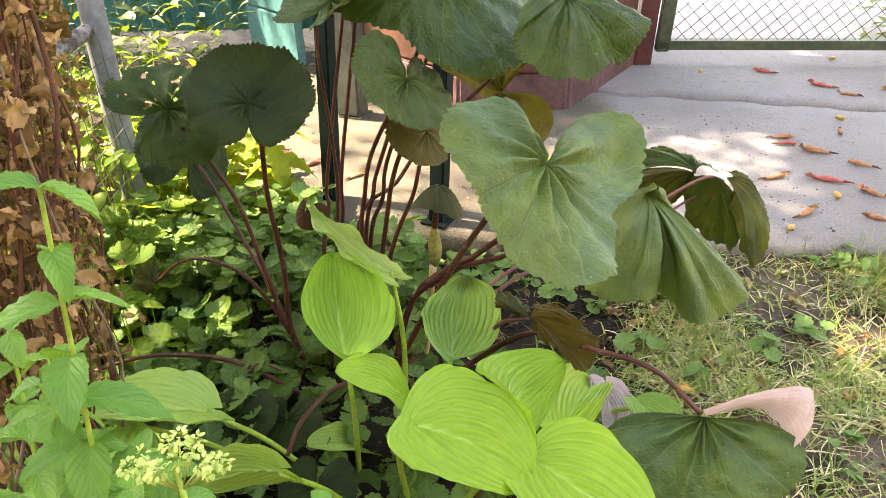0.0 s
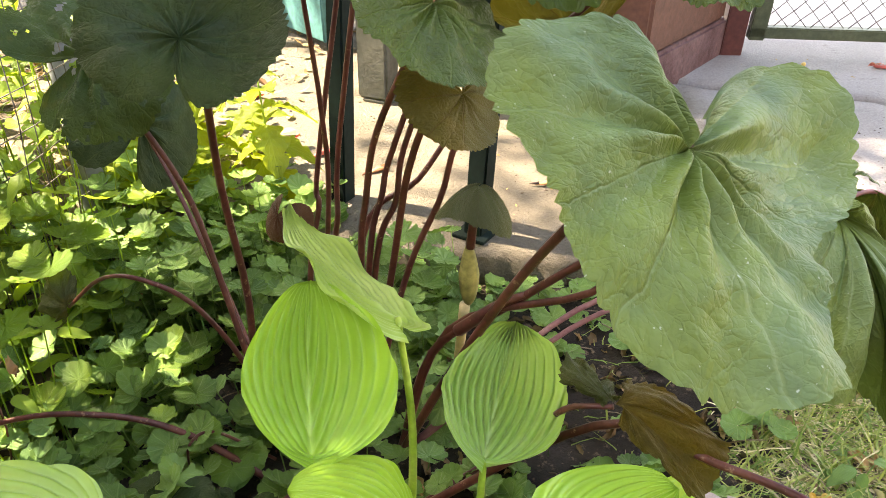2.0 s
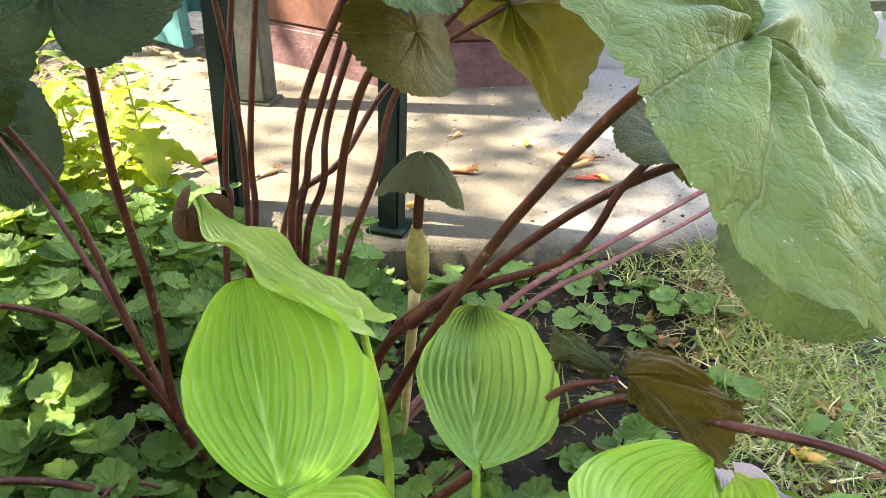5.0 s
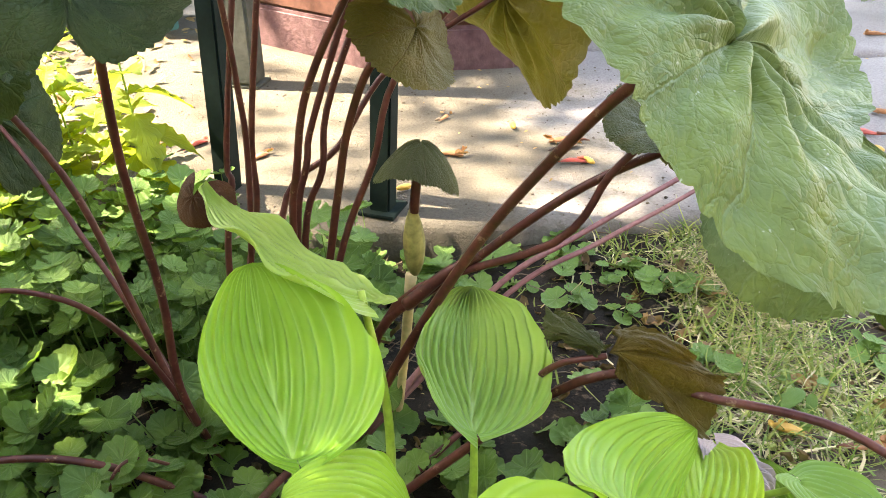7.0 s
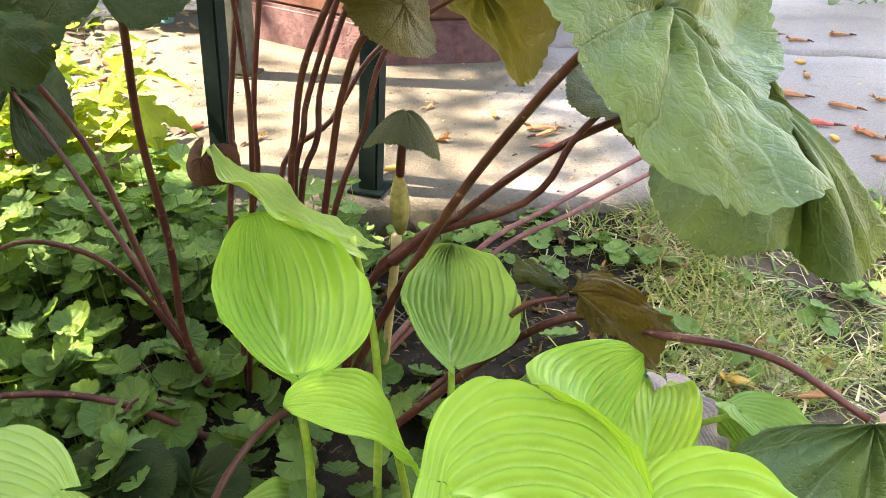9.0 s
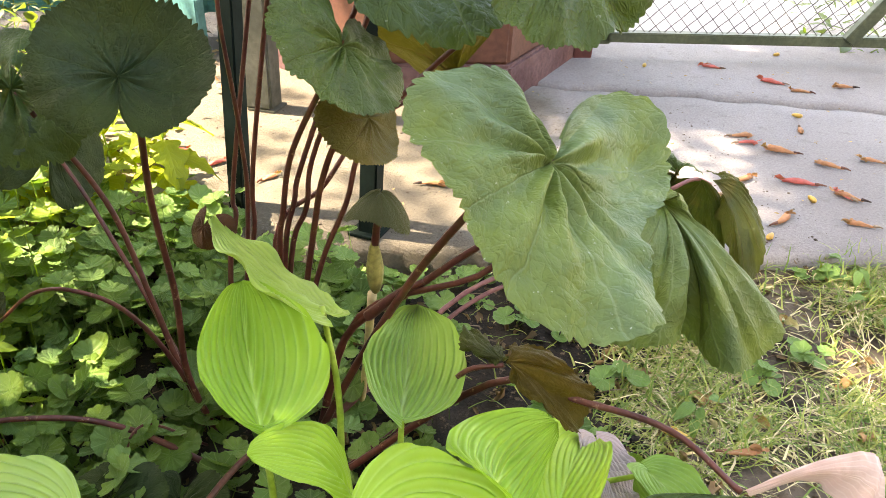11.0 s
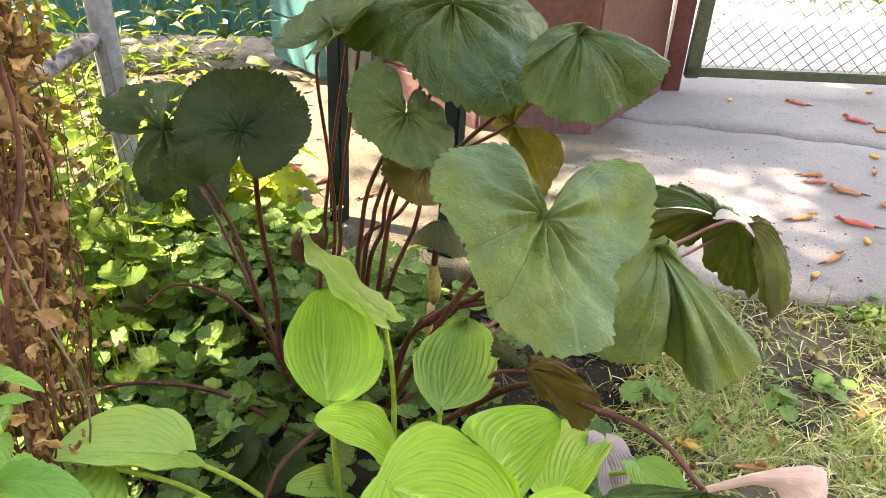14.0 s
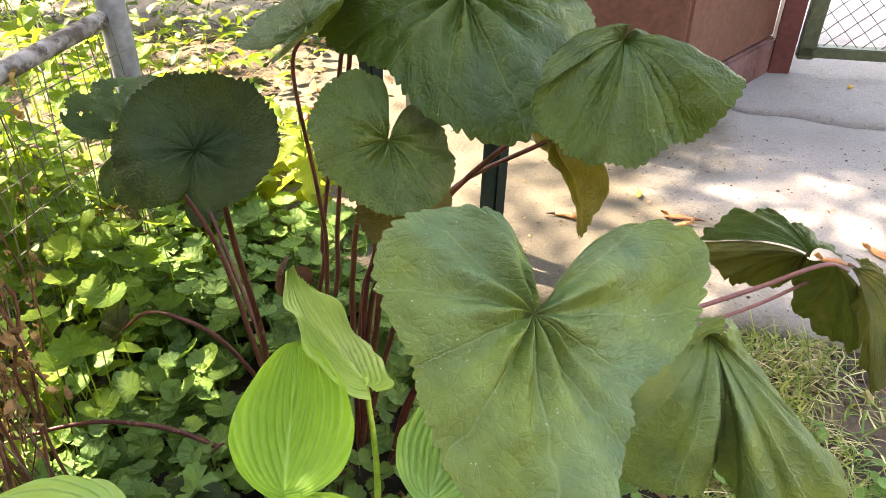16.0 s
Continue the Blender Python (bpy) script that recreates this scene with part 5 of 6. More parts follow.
def weed(at, size, count, seed, heart=True):
    rng = random.Random(seed)
    x, y = at
    z = soil_height(x, y)
    thing = empty("weed", (x, y, z), "small weed with heart-shaped green leaves on bare soil" if heart else "small weed with narrow green leaves on bare soil", "weed", "weeds on the soil")
    for i in range(count):
        yaw = rng.uniform(0, 6.28)
        r = size * rng.uniform(0.3, 0.9)
        p = Vector((x + r * math.cos(yaw), y + r * math.sin(yaw), z + size * rng.uniform(0.5, 1.0)))
        lv = Leaves()
        m = aim(rng, size * rng.uniform(0.7, 1.1), yaw - math.pi / 2 + rng.uniform(-0.4, 0.4), (-0.6, 0.2))
        lv.sheet(*(scalloped(rng, p, m, 9) if heart else toothed(rng, p, m, 0.45, 0, 12, 5, 6)))
        lv.stem([p, (x + 0.5 * (p.x - x), y + 0.5 * (p.y - y), z + size * 0.4), (x, y, z - 0.005)], 0.0008, 0.001, 4)
        lv.link("leaf", M_COVER, thing)


for i, at in enumerate([(0.012, 1.46), (-0.03, 1.44), (0.05, 1.455), (0.036, 1.40), (0.138, 1.45), (0.19, 1.45), (0.226, 1.43), (0.283, 1.40), (0.269, 1.32), (0.333, 1.356), (0.371, 1.359), (0.408, 1.333), (0.341, 1.287), (0.06, 1.36), (0.10, 1.40), (0.454, 1.314), (-0.01, 1.36), (0.104, 1.30), (-0.09, 1.42), (-0.12, 1.36), (0.15, 1.39), (0.21, 1.37), (0.0, 1.30), (0.30, 1.44), (0.08, 1.44), (0.17, 1.31), (0.13, 1.23)]):
    weed(at, 0.026 + 0.005 * (i % 3), 5 + i % 4, 50 + i)
for i, at in enumerate([(0.557, 1.275), (0.605, 1.231), (0.104, 1.059), (0.177, 1.027), (0.841, 1.42), (0.874, 1.415), (0.799, 1.41), (0.884, 1.345), (0.726, 1.226), (0.772, 1.244), (0.626, 1.175), (0.509, 1.112), (0.677, 0.947), (0.643, 0.901), (0.405, 1.171), (0.878, 1.308)]):
    weed(at, 0.024 + 0.006 * (i % 3), 4 + i % 3, 90 + i, i % 2 == 0)


def fallen_leaf(at, size, seed, mat, label):
    rng = random.Random(seed)
    lv = Leaves()
    z = soil_height(*at) + 0.012
    lv.sheet(*crumpled(rng, Vector((*at, z)), aim(rng, size, None, (-0.15, 0.25))))
    ob = lv.link("fallen_leaf", mat)
    tagged(ob, label, "fallen leaf", "fallen leaves on the soil")


DRY_AT = [(0.520, 1.096), (0.587, 1.105), (0.761, 1.161), (0.633, 1.359), (0.716, 1.046), (0.574, 0.904), (0.365, 1.161), (0.534, 1.133), (0.822, 1.218), (0.727, 1.285)]
DRY_AT += [(-0.512, 1.165)]
_r = random.Random(77)
DRY_AT += [(_r.uniform(-0.1, 1.0), _r.uniform(0.75, 1.42)) for _ in range(34)]
for i, at in enumerate(DRY_AT):
    fallen_leaf(at, 0.022 + 0.02 * ((i * 7) % 5) / 5, 200 + i, M_STRAW if i % 3 == 0 else M_DRY, "dry curled brown leaf lying on the soil" if i % 3 else "pale dry leaf lying on the soil")


# ---- fallen trumpet flowers ----
def flower(at, yaw, length, mat, label, z=0.002):
    """A withered trumpet: a shrivelled tube with a ragged mouth and a dry calyx."""
    rng = random.Random(int(abs(at[0]) * 1000 + abs(at[1]) * 77))
    thing = empty("fallen_flower", (at[0], at[1], z), label, "fallen flower", "fallen flowers")
    verts, faces = [], []
    n, rows, s = 14, 13, rng.uniform(0, 50)
    bend, belly = rng.uniform(-0.45, 0.45), rng.uniform(0.75, 1.15)
    m = Matrix.Rotation(yaw, 3, "Z")
    base = Vector((at[0], at[1], z))
    for i in range(rows):
        t = i / (rows - 1)
        r = 0.042 + 0.072 * math.sin(math.pi * min(1, t * 0.72)) ** 1.5 - 0.05 * max(0.0, t - 0.8) * 5 * rng.uniform(0.3, 1)
        for k in range(n):
            a = 2 * math.pi * k / n
            crease = 1 + 0.35 * noise.noise((math.cos(a) * 1.6 + s, math.sin(a) * 1.6, t * 3.5)) + 0.15 * math.cos(5 * a + 3 * t)
            rr = max(0.02, r * belly * crease) * length
            long = t + (0.16 * noise.noise((math.cos(a) * 2 + s, math.sin(a) * 2, 7)) * t ** 4)
            q = Vector((long * length, bend * length * t * t + rr * 1.15 * math.cos(a), 0.75 * rr * (1 + math.sin(a)) + 0.001))
            verts.append(m @ q + base)
    for i in range(rows - 1):
        for k in range(n):
            a, b = i * n + k, i * n + (k + 1) % n
            faces.append((a, b, b + n, a + n))
    faces.append(tuple(reversed(range(n))))
    under(link("corolla", verts, faces, mat), thing)
    tail = [m @ Vector((-0.24 * length, rng.uniform(-0.1, 0.1) * length, 0.003)) + base, m @ Vector((-0.08 * length, 0, 0.005)) + base, m @ Vector((0.10 * length, 0, 0.005)) + base]
    v, f = tube_data(tail, 0.0012, 0.0034, 7)
    under(link("calyx", v, f, rng.choice((M_DARKTIP, M_TWIG, M_DRYSTEM))), thing)
    lip = Leaves()
    end = base + m @ Vector((0.95 * length, bend * length * 0.9, 0.005))
    for k in range(rng.choice((1, 2, 3))):
        lip.sheet(*crumpled(rng, end + Vector((rng.uniform(-0.003, 0.003), rng.uniform(-0.004, 0.004), 0.002)), Euler((rng.uniform(-0.3, 0.2), 0, yaw - math.pi / 2 + rng.uniform(-0.8, 0.8))).to_matrix() * length * rng.uniform(0.22, 0.38), 0.7, 6, 5))
    lip.link("petal_lobes", mat, thing)


FLOWERS = [
    ((1.046, 2.520), 160, 0.055, "r"), ((1.176, 2.376), 165, 0.06, "r"), ((1.221, 2.305), 150, 0.05, "o"), ((1.071, 2.053), 250, 0.045, "o"),
    ((0.871, 1.994), 0, 0.055, "o"), ((0.871, 1.950), 15, 0.05, "r"), ((0.988, 1.887), 165, 0.065, "o"), ((1.057, 1.804), 150, 0.06, "o"),
    ((0.780, 1.743), 5, 0.055, "o"), ((0.960, 1.722), 160, 0.07, "r"), ((1.000, 1.655), 120, 0.05, "r"), ((0.739, 1.680), 140, 0.05, "o"),
    ((0.795, 1.556), 25, 0.055, "o"), ((0.663, 1.656), 150, 0.05, "o"), ((0.739, 1.615), 120, 0.03, "o"), ((1.368, 2.349), 165, 0.06, "o"),
    ((1.168, 1.832), 140, 0.05, "o"), ((1.020, 1.650), 140, 0.055, "o"), ((0.985, 1.541), 160, 0.05, "o"), ((0.125, 1.736), 10, 0.05, "o"),
    ((0.345, 1.73), 10, 0.05, "o"), ((0.340, 1.680), 0, 0.05, "r"), ((0.405, 1.765), 170, 0.06, "o"), ((0.151, 1.90), 30, 0.03, "o"),
    ((-0.596, 2.136), 20, 0.05, "r"), ((-0.433, 1.880), 20, 0.055, "r"), ((-0.326, 1.814), 60, 0.05, "r"), ((-0.599, 1.729), 10, 0.05, "r"), ((-0.36, 1.84), 150, 0.045, "o"),
    ((-0.55, 2.08), 100, 0.05, "r"), ((-0.20, 1.75), 40, 0.04, "o"), ((1.45, 2.1), 160, 0.055, "o"), ((1.3, 1.7), 30, 0.055, "r"),
]
for at, yaw, size, kind in FLOWERS:
    flower(at, radians(yaw), size, M_RED if kind == "r" else M_ORANGE, "withered red trumpet flower lying on concrete" if kind == "r" else "withered orange trumpet flower lying on concrete")
flower((0.487, 1.050), radians(150), 0.045, M_YELLOW, "withered yellow trumpet flower lying on the grass", soil_height(0.487, 1.05) + 0.012)
flower((0.515, 1.035), radians(-10), 0.05, M_ORANGE, "withered orange trumpet flower lying on the grass", soil_height(0.515, 1.035) + 0.012)
for at in ((0.817, 2.539), (1.100, 2.122), (0.915, 1.653), (0.763, 1.504), (1.277, 2.661), (0.392, 1.673), (0.291, 1.849), (0.069, 1.607)):
    bm = bmesh.new()
    bmesh.ops.create_uvsphere(bm, u_segments=10, v_segments=8, radius=1)
    for v in bm.verts:
        v.co = Vector((v.co.x * 0.014 * (1 - 0.25 * v.co.x), v.co.y * 0.006, v.co.z * 0.0055 + 0.0065))
    bmesh.ops.transform(bm, matrix=pose(at[0], at[1], 0.001, 0, 0, at[0] * 300), verts=bm.verts)
    tagged(part("flower_bud", bm, M_YELLOW, None), "small yellow fallen flower bud on concrete", "flower bud", "fallen buds")


# ---- dried vine on the fence ----
def dried_vine():
    rng = random.Random(31)
    thing = empty("dried_vine", (-0.42, 0.9, -0.06), "dried-up climbing plant with brown withered leaves on thin stems", "dead plant")
    lv = Leaves()
    for i in range(86):
        y = rng.uniform(0.70, 0.93) if i % 9 else rng.uniform(0.93, 1.05)
        x = -0.392 - (y - 0.9) * 0.45 - 0.18 * rng.random()
        top = rng.uniform(0.5, 0.95)
        pts = [Vector((x + rng.uniform(-0.02, 0.02), y + rng.uniform(-0.02, 0.02), -0.07))]
        for k in range(1, 7):
            pts.append(Vector((x + 0.10 * ((top + 0.07) * k / 6) ** 1.5 + rng.uniform(-0.022, 0.022), y + rng.uniform(-0.03, 0.03), -0.07 + (top + 0.07) * k / 6)))
        r = rng.choice((0.0009, 0.0012, 0.0015, 0.0022, 0.003))
        tube("stem", pts, r, r * 0.7, M_DRYSTEM if i % 4 else M_TWIG, thing, 6, 24)
        for k in range(30):
            q = pts[rng.choice((2, 3, 4, 5, 5, 6, 6))] + Vector((rng.uniform(-0.03, 0.026), rng.uniform(-0.03, 0.03), rng.uniform(-0.07, 0.05)))
            if q.z < 0.22 and rng.random() < 0.55:
                continue
            lv.sheet(*crumpled(rng, q, Euler((rng.uniform(-2.4, -0.5), rng.uniform(-1, 1), rng.uniform(0, 6.28))).to_matrix() * rng.uniform(0.011, 0.028), 0.75))
    lv.link("withered_leaves", M_DRY, thing)


dried_vine()


# ---- herbs ----
def herb(foot, top, count, size, seed, mat, label, flowerhead=False, width=0.55, lobes=0, low=0.25):
    """An upright herb with leaves in pairs."""
    rng = random.Random(seed)
    foot, top = Vector(foot), Vector(top)
    thing = empty("herb", foot, label, "herb", "herbs by the fence")
    mid = (foot + top) / 2 + Vector((rng.uniform(-0.02, 0.02), rng.uniform(-0.02, 0.02), 0))
    tube("stem", [foot, mid, top], 0.0028, 0.0014, M_HSTEM, thing, 7, 14)
    for i in range(count):
        t = low + (1 - low) * i / max(1, count - 1)
        p = foot.lerp(top, t) + (mid - (foot + top) / 2) * (1 - (2 * t - 1) ** 2)
        for side in (0, 1):
            yaw = i * 1.57 + side * math.pi + rng.uniform(-0.35, 0.35) + 0.4
            s = size * (1.2 - 0.65 * t ** 2) * rng.uniform(0.8, 1.15)
            lv = Leaves()
            lv.sheet(*toothed(rng, p, Euler((rng.uniform(-0.5, 0.45), rng.uniform(-0.3, 0.3), yaw)).to_matrix() * s, width, lobes, 23 if not lobes else 31, 9, 11, rng.uniform(0.15, 0.6), rng.uniform(0.15, 0.6)))
            lv.link("leaf", mat, thing)
    if flowerhead:
        lv = Leaves()
        for i in range(15):
            t = i / 14
            c = top + Vector((-0.020 + 0.044 * t + rng.uniform(-0.003, 0.003), rng.uniform(-0.008, 0.008), -0.006 + 0.012 * math.sin(3 * t) + rng.uniform(-0.006, 0.006)))
            for k in range(26):
                d = Vector((rng.gauss(0, 1), rng.gauss(0, 1), rng.gauss(0, 1))).normalized()
                lv.add(c + d * 0.0028, d.to_track_quat("Y", "Z").to_matrix() * rng.uniform(0.002, 0.0034), oval(0.7, 4), 0.3, 0.3)
            lv.stem([top + Vector((0, 0, -0.02)), c], 0.0005, 0.0005, 4)
        lv.link("flower_head", M_FLORET, thing, "pale yellow-green flower cluster")


MINT = "upright mint-like herb with toothed green leaves"
herb((-0.17, 0.45, -0.07), (-0.098, 0.44, 0.625), 14, 0.062, 1, M_HERB, MINT)
herb((-0.20, 0.47, -0.07), (-0.155, 0.46, 0.47), 14, 0.058, 2, M_HERB, MINT)
herb((-0.24, 0.52, -0.07), (-0.22, 0.53, 0.46), 13, 0.06, 4, M_HERB, MINT)
herb((-0.12, 0.40, -0.07), (-0.075, 0.40, 0.44), 13, 0.056, 3, M_HERB, MINT)
herb((-0.15, 0.52, -0.07), (-0.14, 0.53, 0.34), 11, 0.06, 8, M_HERB, MINT)
herb((-0.26, 0.60, -0.07), (-0.25, 0.60, 0.38), 12, 0.064, 9, M_HERB, MINT)
herb((-0.19, 0.40, -0.07), (-0.17, 0.39, 0.5), 14, 0.06, 10, M_HERB, MINT)
herb((-0.09, 0.48, -0.07), (-0.10, 0.49, 0.36), 11, 0.06, 12, M_HERB, MINT)
herb((0.03, 0.40, -0.07), (0.03, 0.43, 0.39), 9, 0.045, 6, M_HERB, MINT)
herb((-0.03, 0.42, -0.07), (-0.04, 0.45, 0.36), 9, 0.045, 7, M_HERB, MINT)
herb((0.01, 0.30, -0.07), (0.0, 0.325, 0.545), 7, 0.022, 5, M_HERB, "herb with a pale yellow-green flower head", True)
for i in range(16):
    rr = random.Random(400 + i)
    x, y = rr.uniform(-0.95, -0.66), rr.uniform(1.12, 1.55)
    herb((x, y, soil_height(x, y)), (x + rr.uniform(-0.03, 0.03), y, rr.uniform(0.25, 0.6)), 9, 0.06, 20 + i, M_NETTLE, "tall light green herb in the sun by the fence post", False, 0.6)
for i in range(9):
    rr = random.Random(700 + i)
    x, y = rr.uniform(-1.35, -0.88), rr.uniform(1.5, 2.1)
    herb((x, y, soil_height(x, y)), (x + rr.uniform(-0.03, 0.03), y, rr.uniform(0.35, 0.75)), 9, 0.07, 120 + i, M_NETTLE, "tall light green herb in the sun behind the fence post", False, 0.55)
herb((-0.355, 1.62, -0.06), (-0.342, 1.62, 0.243), 6, 0.10, 77, M_LOBED, "sunlit yellow-green plant with lobed leaves beside the slab", False, 0.62, 3.4, 0.5)
for i in range(6):
    rr = random.Random(500 + i)
    x, y = rr.uniform(-0.62, -0.38), rr.uniform(1.55, 1.8)
    herb((x, y, soil_height(x, y)), (x + rr.uniform(-0.03, 0.03), y, rr.uniform(0.08, 0.22)), 5, 0.10, 60 + i, M_LOBED, "sunlit yellow-green plant with lobed leaves beside the slab", False, 0.62, 3.4, 0.45)


# ---- seed bud under the cap leaf ----
def seed_bud():
    thing = empty("withered_bud", (0.06, 1.12, -0.07), "withered yellowish flower bud on a pale stalk", "bud")
    base = Vector((0.052, 1.118, 0.152))
    tube("stalk", [(0.03, 1.13, -0.06), (0.045, 1.12, 0.08), base], 0.0045, 0.006, M_STRAW, thing, 8, 12)
    bm = bmesh.new()
    bmesh.ops.create_uvsphere(bm, u_segments=20, v_segments=14, radius=1)
    for v in bm.verts:
        a = math.atan2(v.co.y, v.co.x)
        k = 1 + 0.07 * math.cos(9 * a)
        v.co = Vector((v.co.x * 0.0105 * k * (1 - 0.35 * max(0, v.co.z)), v.co.y * 0.0105 * k * (1 - 0.35 * max(0, v.co.z)), v.co.z * 0.04))
    bmesh.ops.translate(bm, vec=base + Vector((0.004, 0, 0.038)), verts=bm.verts)
    under(part("bud", bm, M_BUD, None), thing)
    tube("neck", [base + Vector((0.005, 0, 0.07)), (0.064, 1.118, 0.288)], 0.005, 0.004, M_PETIOLE, thing, 8, 6)


M_BUD = surface("striped bud", (0.16, 0.16, 0.05), (0.34, 0.31, 0.11), 30, 0.6, 120, 0.4, 0.001)
seed_bud()


# ---- beyond the gate ----
def bushes():
    rng = random.Random(3)
    lv = Leaves()
    for i in range(2400):
        x = rng.uniform(0.6, 9.0)
        y = rng.uniform(9.0, 11.0)
        z = -0.1 + rng.random() ** 1.4 * (0.35 + 0.25 * noise.noise((x, y, 0)))
        lv.add(Vector((x, y, z)), aim(rng, rng.uniform(0.09, 0.18), None, (-0.4, 0.9)), (oval(0.5), lobed(9, 0.08))[i % 2], 0.2, 0.3)
    n = 0
    while n < 1500:
        x, y = rng.uniform(1.35, 3.4), rng.uniform(2.6, 4.2)
        if x < 1.5 + 0.25 * math.sin(y * 4) + max(0.0, 0.5 * (3.2 - y)) and rng.random() < 0.97:
            continue
        n += 1
        lv.add(Vector((x, y, -0.02 + rng.random() ** 1.5 * 0.22)), aim(rng, rng.uniform(0.03, 0.08), None, (-0.4, 0.9)), (oval(0.5), oval(0.14, 5))[n % 2], 0.2, 0.3)
    tagged(lv.link("roadside_bushes", M_LIGHTGREEN), "sunlit yellow-green weeds along the road behind the gate", "bushes", kind="stuff")


bushes()


# ---- unseen tree, added to lay shade and sun patches on the garden ----
def added_shade_tree():
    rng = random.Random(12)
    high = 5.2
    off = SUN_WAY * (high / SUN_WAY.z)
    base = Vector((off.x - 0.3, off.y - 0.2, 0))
    thing = empty("added_shade_tree", (base.x, base.y, -0.07), "unseen leafy tree added to dapple the ground", "tree")
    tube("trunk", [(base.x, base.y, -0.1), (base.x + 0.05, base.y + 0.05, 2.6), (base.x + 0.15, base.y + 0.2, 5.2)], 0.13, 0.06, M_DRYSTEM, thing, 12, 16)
    for i in range(9):
        a = i * 2.4
        end = Vector((base.x + 0.3 + 2.2 * math.cos(a) * rng.uniform(0.6, 1), base.y + 0.3 + 1.6 * math.sin(a) * rng.uniform(0.6, 1), high + rng.uniform(-0.1, 0.4)))
        tube("limb", [(base.x + 0.08, base.y + 0.1, 3.2 + 0.15 * i), (base.x + 0.1 + (end.x - base.x) * 0.5, base.y + (end.y - base.y) * 0.5, 4.7), end], 0.035, 0.008, M_DRYSTEM, thing, 8, 12)

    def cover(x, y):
        """How closely the added crown covers the sun as seen from a place on the ground, set zone by zone."""
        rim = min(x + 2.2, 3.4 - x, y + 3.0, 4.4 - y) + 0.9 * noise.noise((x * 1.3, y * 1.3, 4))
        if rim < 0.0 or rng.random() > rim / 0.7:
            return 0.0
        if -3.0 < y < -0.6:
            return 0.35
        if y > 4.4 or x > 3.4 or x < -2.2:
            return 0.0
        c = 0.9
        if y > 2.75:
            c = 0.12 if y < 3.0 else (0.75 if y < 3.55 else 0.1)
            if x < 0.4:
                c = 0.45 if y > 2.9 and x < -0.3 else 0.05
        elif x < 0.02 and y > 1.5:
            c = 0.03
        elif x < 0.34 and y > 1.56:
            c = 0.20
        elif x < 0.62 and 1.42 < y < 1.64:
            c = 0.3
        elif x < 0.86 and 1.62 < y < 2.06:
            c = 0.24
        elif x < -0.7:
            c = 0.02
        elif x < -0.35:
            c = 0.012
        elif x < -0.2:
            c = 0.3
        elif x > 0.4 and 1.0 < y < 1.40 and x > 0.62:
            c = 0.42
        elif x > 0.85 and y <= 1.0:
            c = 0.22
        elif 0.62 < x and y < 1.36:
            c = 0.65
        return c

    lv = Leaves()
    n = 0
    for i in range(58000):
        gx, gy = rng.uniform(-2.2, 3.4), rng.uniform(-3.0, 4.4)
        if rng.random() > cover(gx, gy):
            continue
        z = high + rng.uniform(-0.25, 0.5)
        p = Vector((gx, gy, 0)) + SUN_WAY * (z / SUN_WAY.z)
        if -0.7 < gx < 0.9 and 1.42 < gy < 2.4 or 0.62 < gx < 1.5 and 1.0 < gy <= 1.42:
            # fine twigs with small leaves, for finer sun spots
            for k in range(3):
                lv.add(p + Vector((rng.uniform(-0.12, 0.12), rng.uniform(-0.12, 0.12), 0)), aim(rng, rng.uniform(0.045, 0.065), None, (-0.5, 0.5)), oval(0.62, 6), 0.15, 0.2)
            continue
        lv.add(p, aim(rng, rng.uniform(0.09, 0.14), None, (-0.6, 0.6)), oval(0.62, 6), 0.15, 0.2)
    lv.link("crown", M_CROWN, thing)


added_shade_tree()


def litter():
    """Twigs, bark bits and leaf scraps strewn over soil and slab."""
    rng = random.Random(64)
    twigs, scraps = Leaves(), Leaves()
    for i in range(900):
        x, y = rng.uniform(-0.3, 1.1), rng.uniform(0.6, 1.47)
        if rng.random() < 0.35:
            x, y = rng.uniform(-1.1, -0.35), rng.uniform(1.1, 2.6)
        L, yaw = rng.uniform(0.012, 0.05), rng.uniform(0, 6.28)
        z = soil_height(x, y) + rng.uniform(0.008, 0.016)
        d = Vector((math.cos(yaw), math.sin(yaw), rng.uniform(-0.1, 0.2))) * L
        p = Vector((x, y, z))
        twigs.stem([p, p + d * 0.5 + Vector((0, 0, 0.003)), p + d], rng.uniform(0.0005, 0.0013), 0.0005, 4)
    for i in range(520):
        x, y = rng.uniform(-1.3, -0.4), rng.uniform(1.3, 2.9)
        z = soil_height(x, y) + 0.006
        if x > -0.7 and y > 1.53:
            z = 0.006
        scraps.add(Vector((x, y, z)), aim(rng, rng.uniform(0.015, 0.045), None, (-0.2, 0.4)), oval(0.5, 6), rng.uniform(-0.4, 0.5), rng.uniform(-0.4, 0.4))
    for i in range(150):
        x, y = rng.uniform(0.0, 1.3), rng.uniform(1.5, 2.6)
        scraps.add(Vector((x, y, 0.004)), aim(rng, rng.uniform(0.004, 0.012), None, (-0.1, 0.2)), oval(0.4, 5), 0.2, 0.1)
    tagged(twigs.link("twig_litter", M_TWIG), "thin dry twigs strewn over the soil", "litter", kind="stuff")
    tagged(scraps.link("leaf_litter", M_DRY), "brown leaf scraps strewn in the sun", "litter", kind="stuff")


litter()


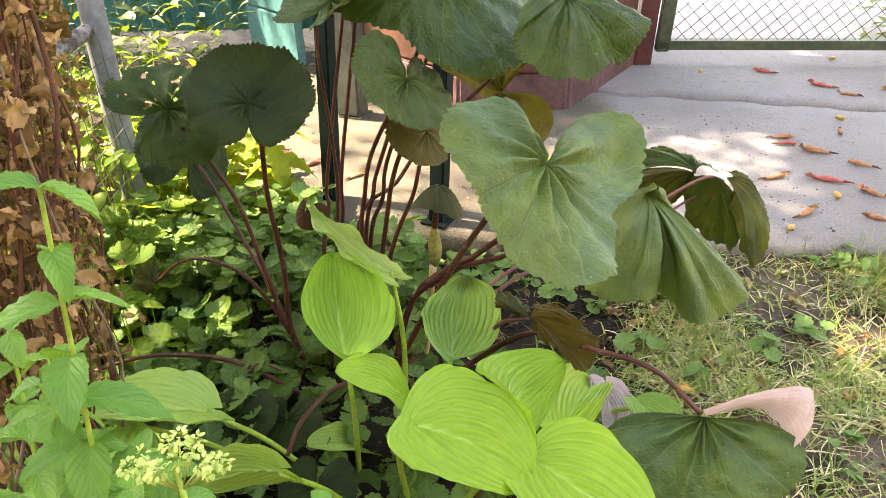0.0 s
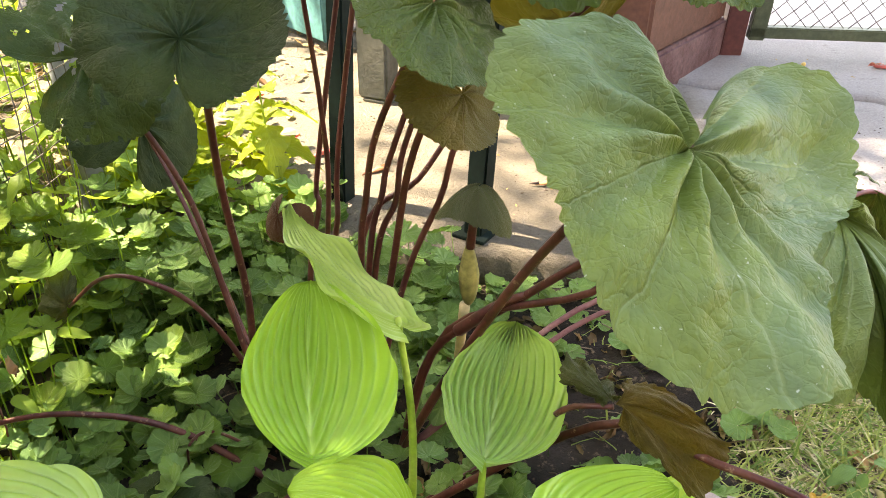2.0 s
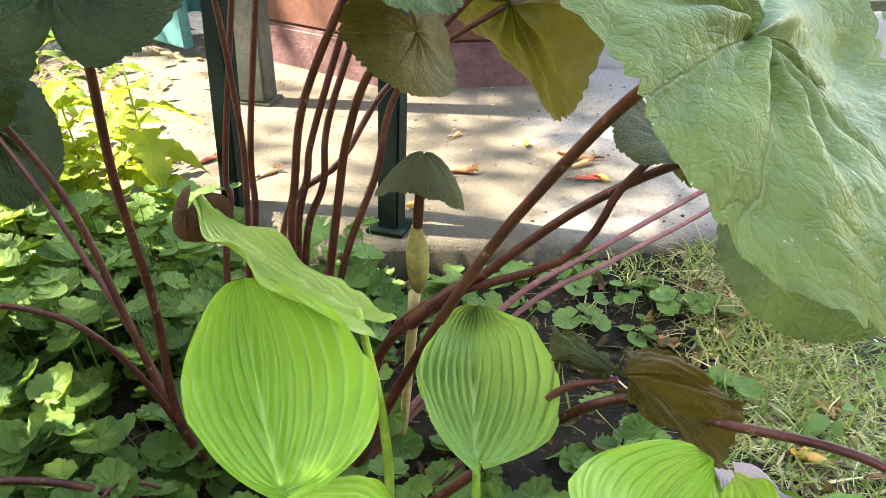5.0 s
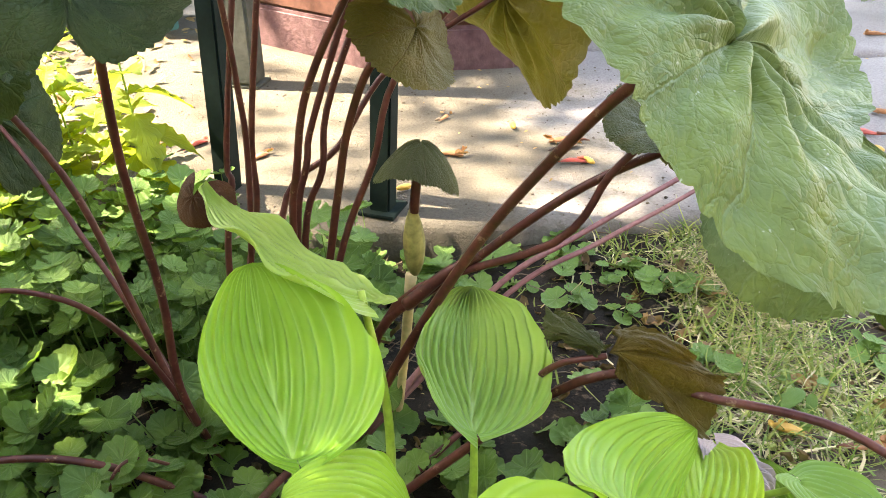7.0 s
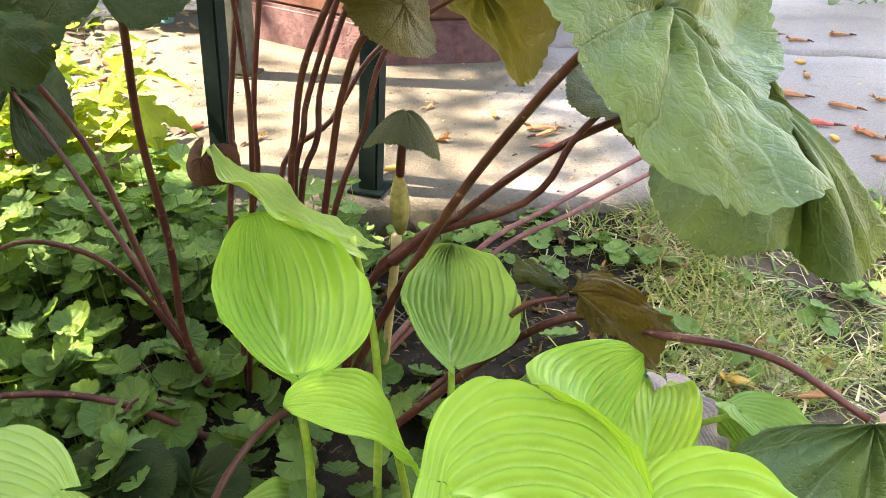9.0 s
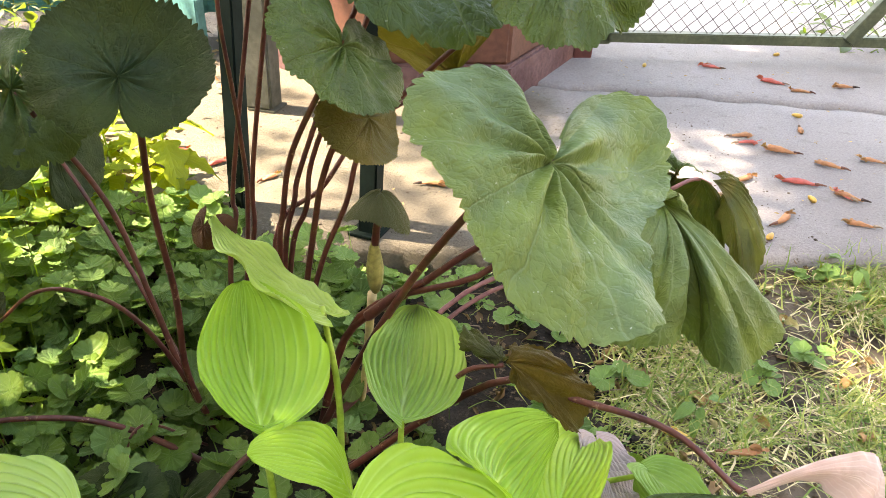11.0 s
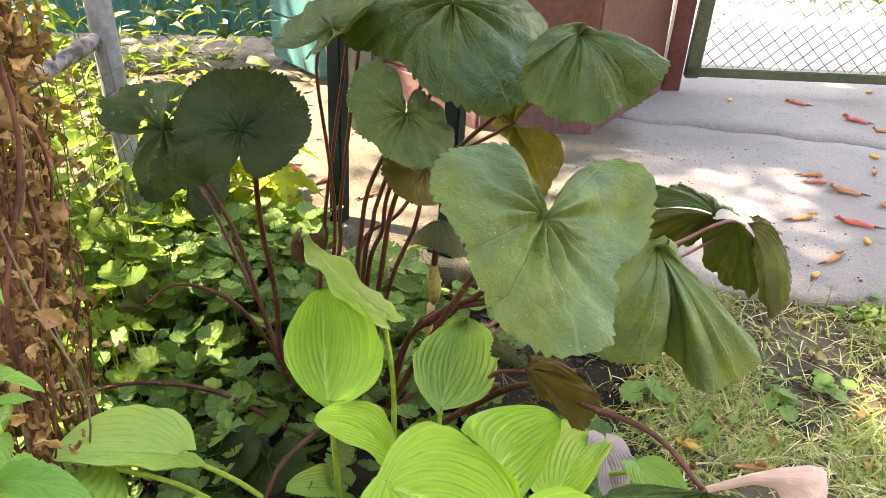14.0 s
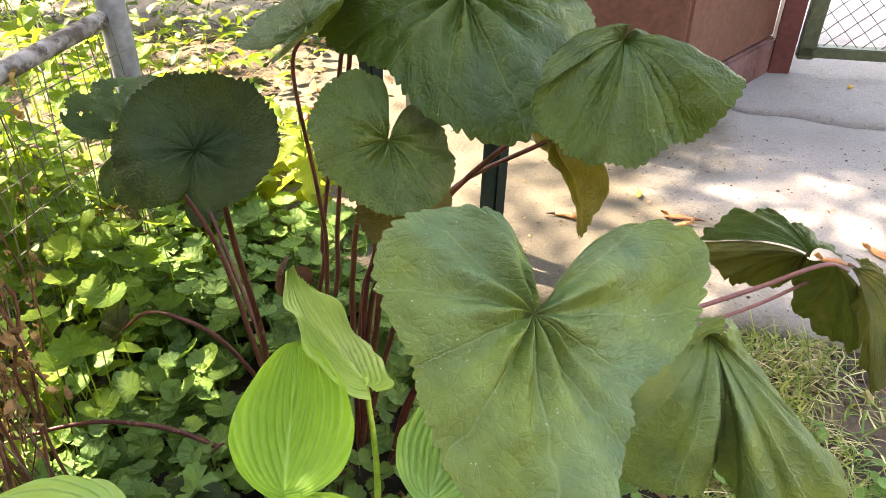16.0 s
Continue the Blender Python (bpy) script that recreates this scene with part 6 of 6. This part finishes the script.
def clods():
    """Crumbs and small clods of earth on the lawn's soil and in the bed."""
    rng = random.Random(91)
    ico = bmesh.new()
    bmesh.ops.create_icosphere(ico, subdivisions=2, radius=1)
    ico.verts.ensure_lookup_table()
    shape = [v.co.copy() for v in ico.verts]
    tris = [tuple(v.index for v in f.verts) for f in ico.faces]
    ico.free()
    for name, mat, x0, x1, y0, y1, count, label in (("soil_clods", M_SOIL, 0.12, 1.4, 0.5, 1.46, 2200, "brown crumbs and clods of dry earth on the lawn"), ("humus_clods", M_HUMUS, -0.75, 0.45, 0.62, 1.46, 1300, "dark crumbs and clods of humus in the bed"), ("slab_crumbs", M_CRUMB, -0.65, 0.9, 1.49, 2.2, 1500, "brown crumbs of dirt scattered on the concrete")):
        verts, faces = [], []
        for i in range(count):
            x, y = rng.uniform(x0, x1), rng.uniform(y0, y1)
            r = 0.002 + 0.006 * rng.random() ** 3
            s, k = len(verts), rng.uniform(0, 99)
            if mat is M_CRUMB:
                r *= rng.uniform(0.15, 0.4)
            z = 0.001 if mat is M_CRUMB else soil_height(x, y) + r * 0.3 + (0.008 if mat is M_HUMUS else 0.0)
            for c in shape:
                d = 1 + 0.6 * noise.noise(c * 1.3 + Vector((k, 0, 0))) + 0.35 * noise.noise(c * 4 + Vector((0, k, 0)))
                verts.append((x + c.x * r * d * 1.2, y + c.y * r * d, z + c.z * r * d * 0.7))
            faces += [tuple(s + q for q in t) for t in tris]
        tagged(link(name, verts, faces, mat), label, "soil", kind="stuff")


clods()


def bed_scraps():
    """Rotting brown leaf pieces between the stalks."""
    rng = random.Random(17)
    lv = Leaves()
    for i in range(520):
        x, y = rng.uniform(-0.5, 0.5), rng.uniform(0.62, 1.44)
        lv.sheet(*crumpled(rng, Vector((x, y, soil_height(x, y) + 0.014)), aim(rng, rng.uniform(0.012, 0.035), None, (-0.3, 0.4)), 0.6, 6, 4))
    for i in range(420):
        x, y = rng.uniform(0.3, 1.3), rng.uniform(0.55, 1.45)
        lv.sheet(*crumpled(rng, Vector((x, y, soil_height(x, y) + 0.006)), aim(rng, rng.uniform(0.006, 0.018), None, (-0.3, 0.4)), 0.6, 5, 4))
    tagged(lv.link("rotting_leaves", M_ROT), "rotting brown leaf scraps on the soil", "litter", kind="stuff")


bed_scraps()
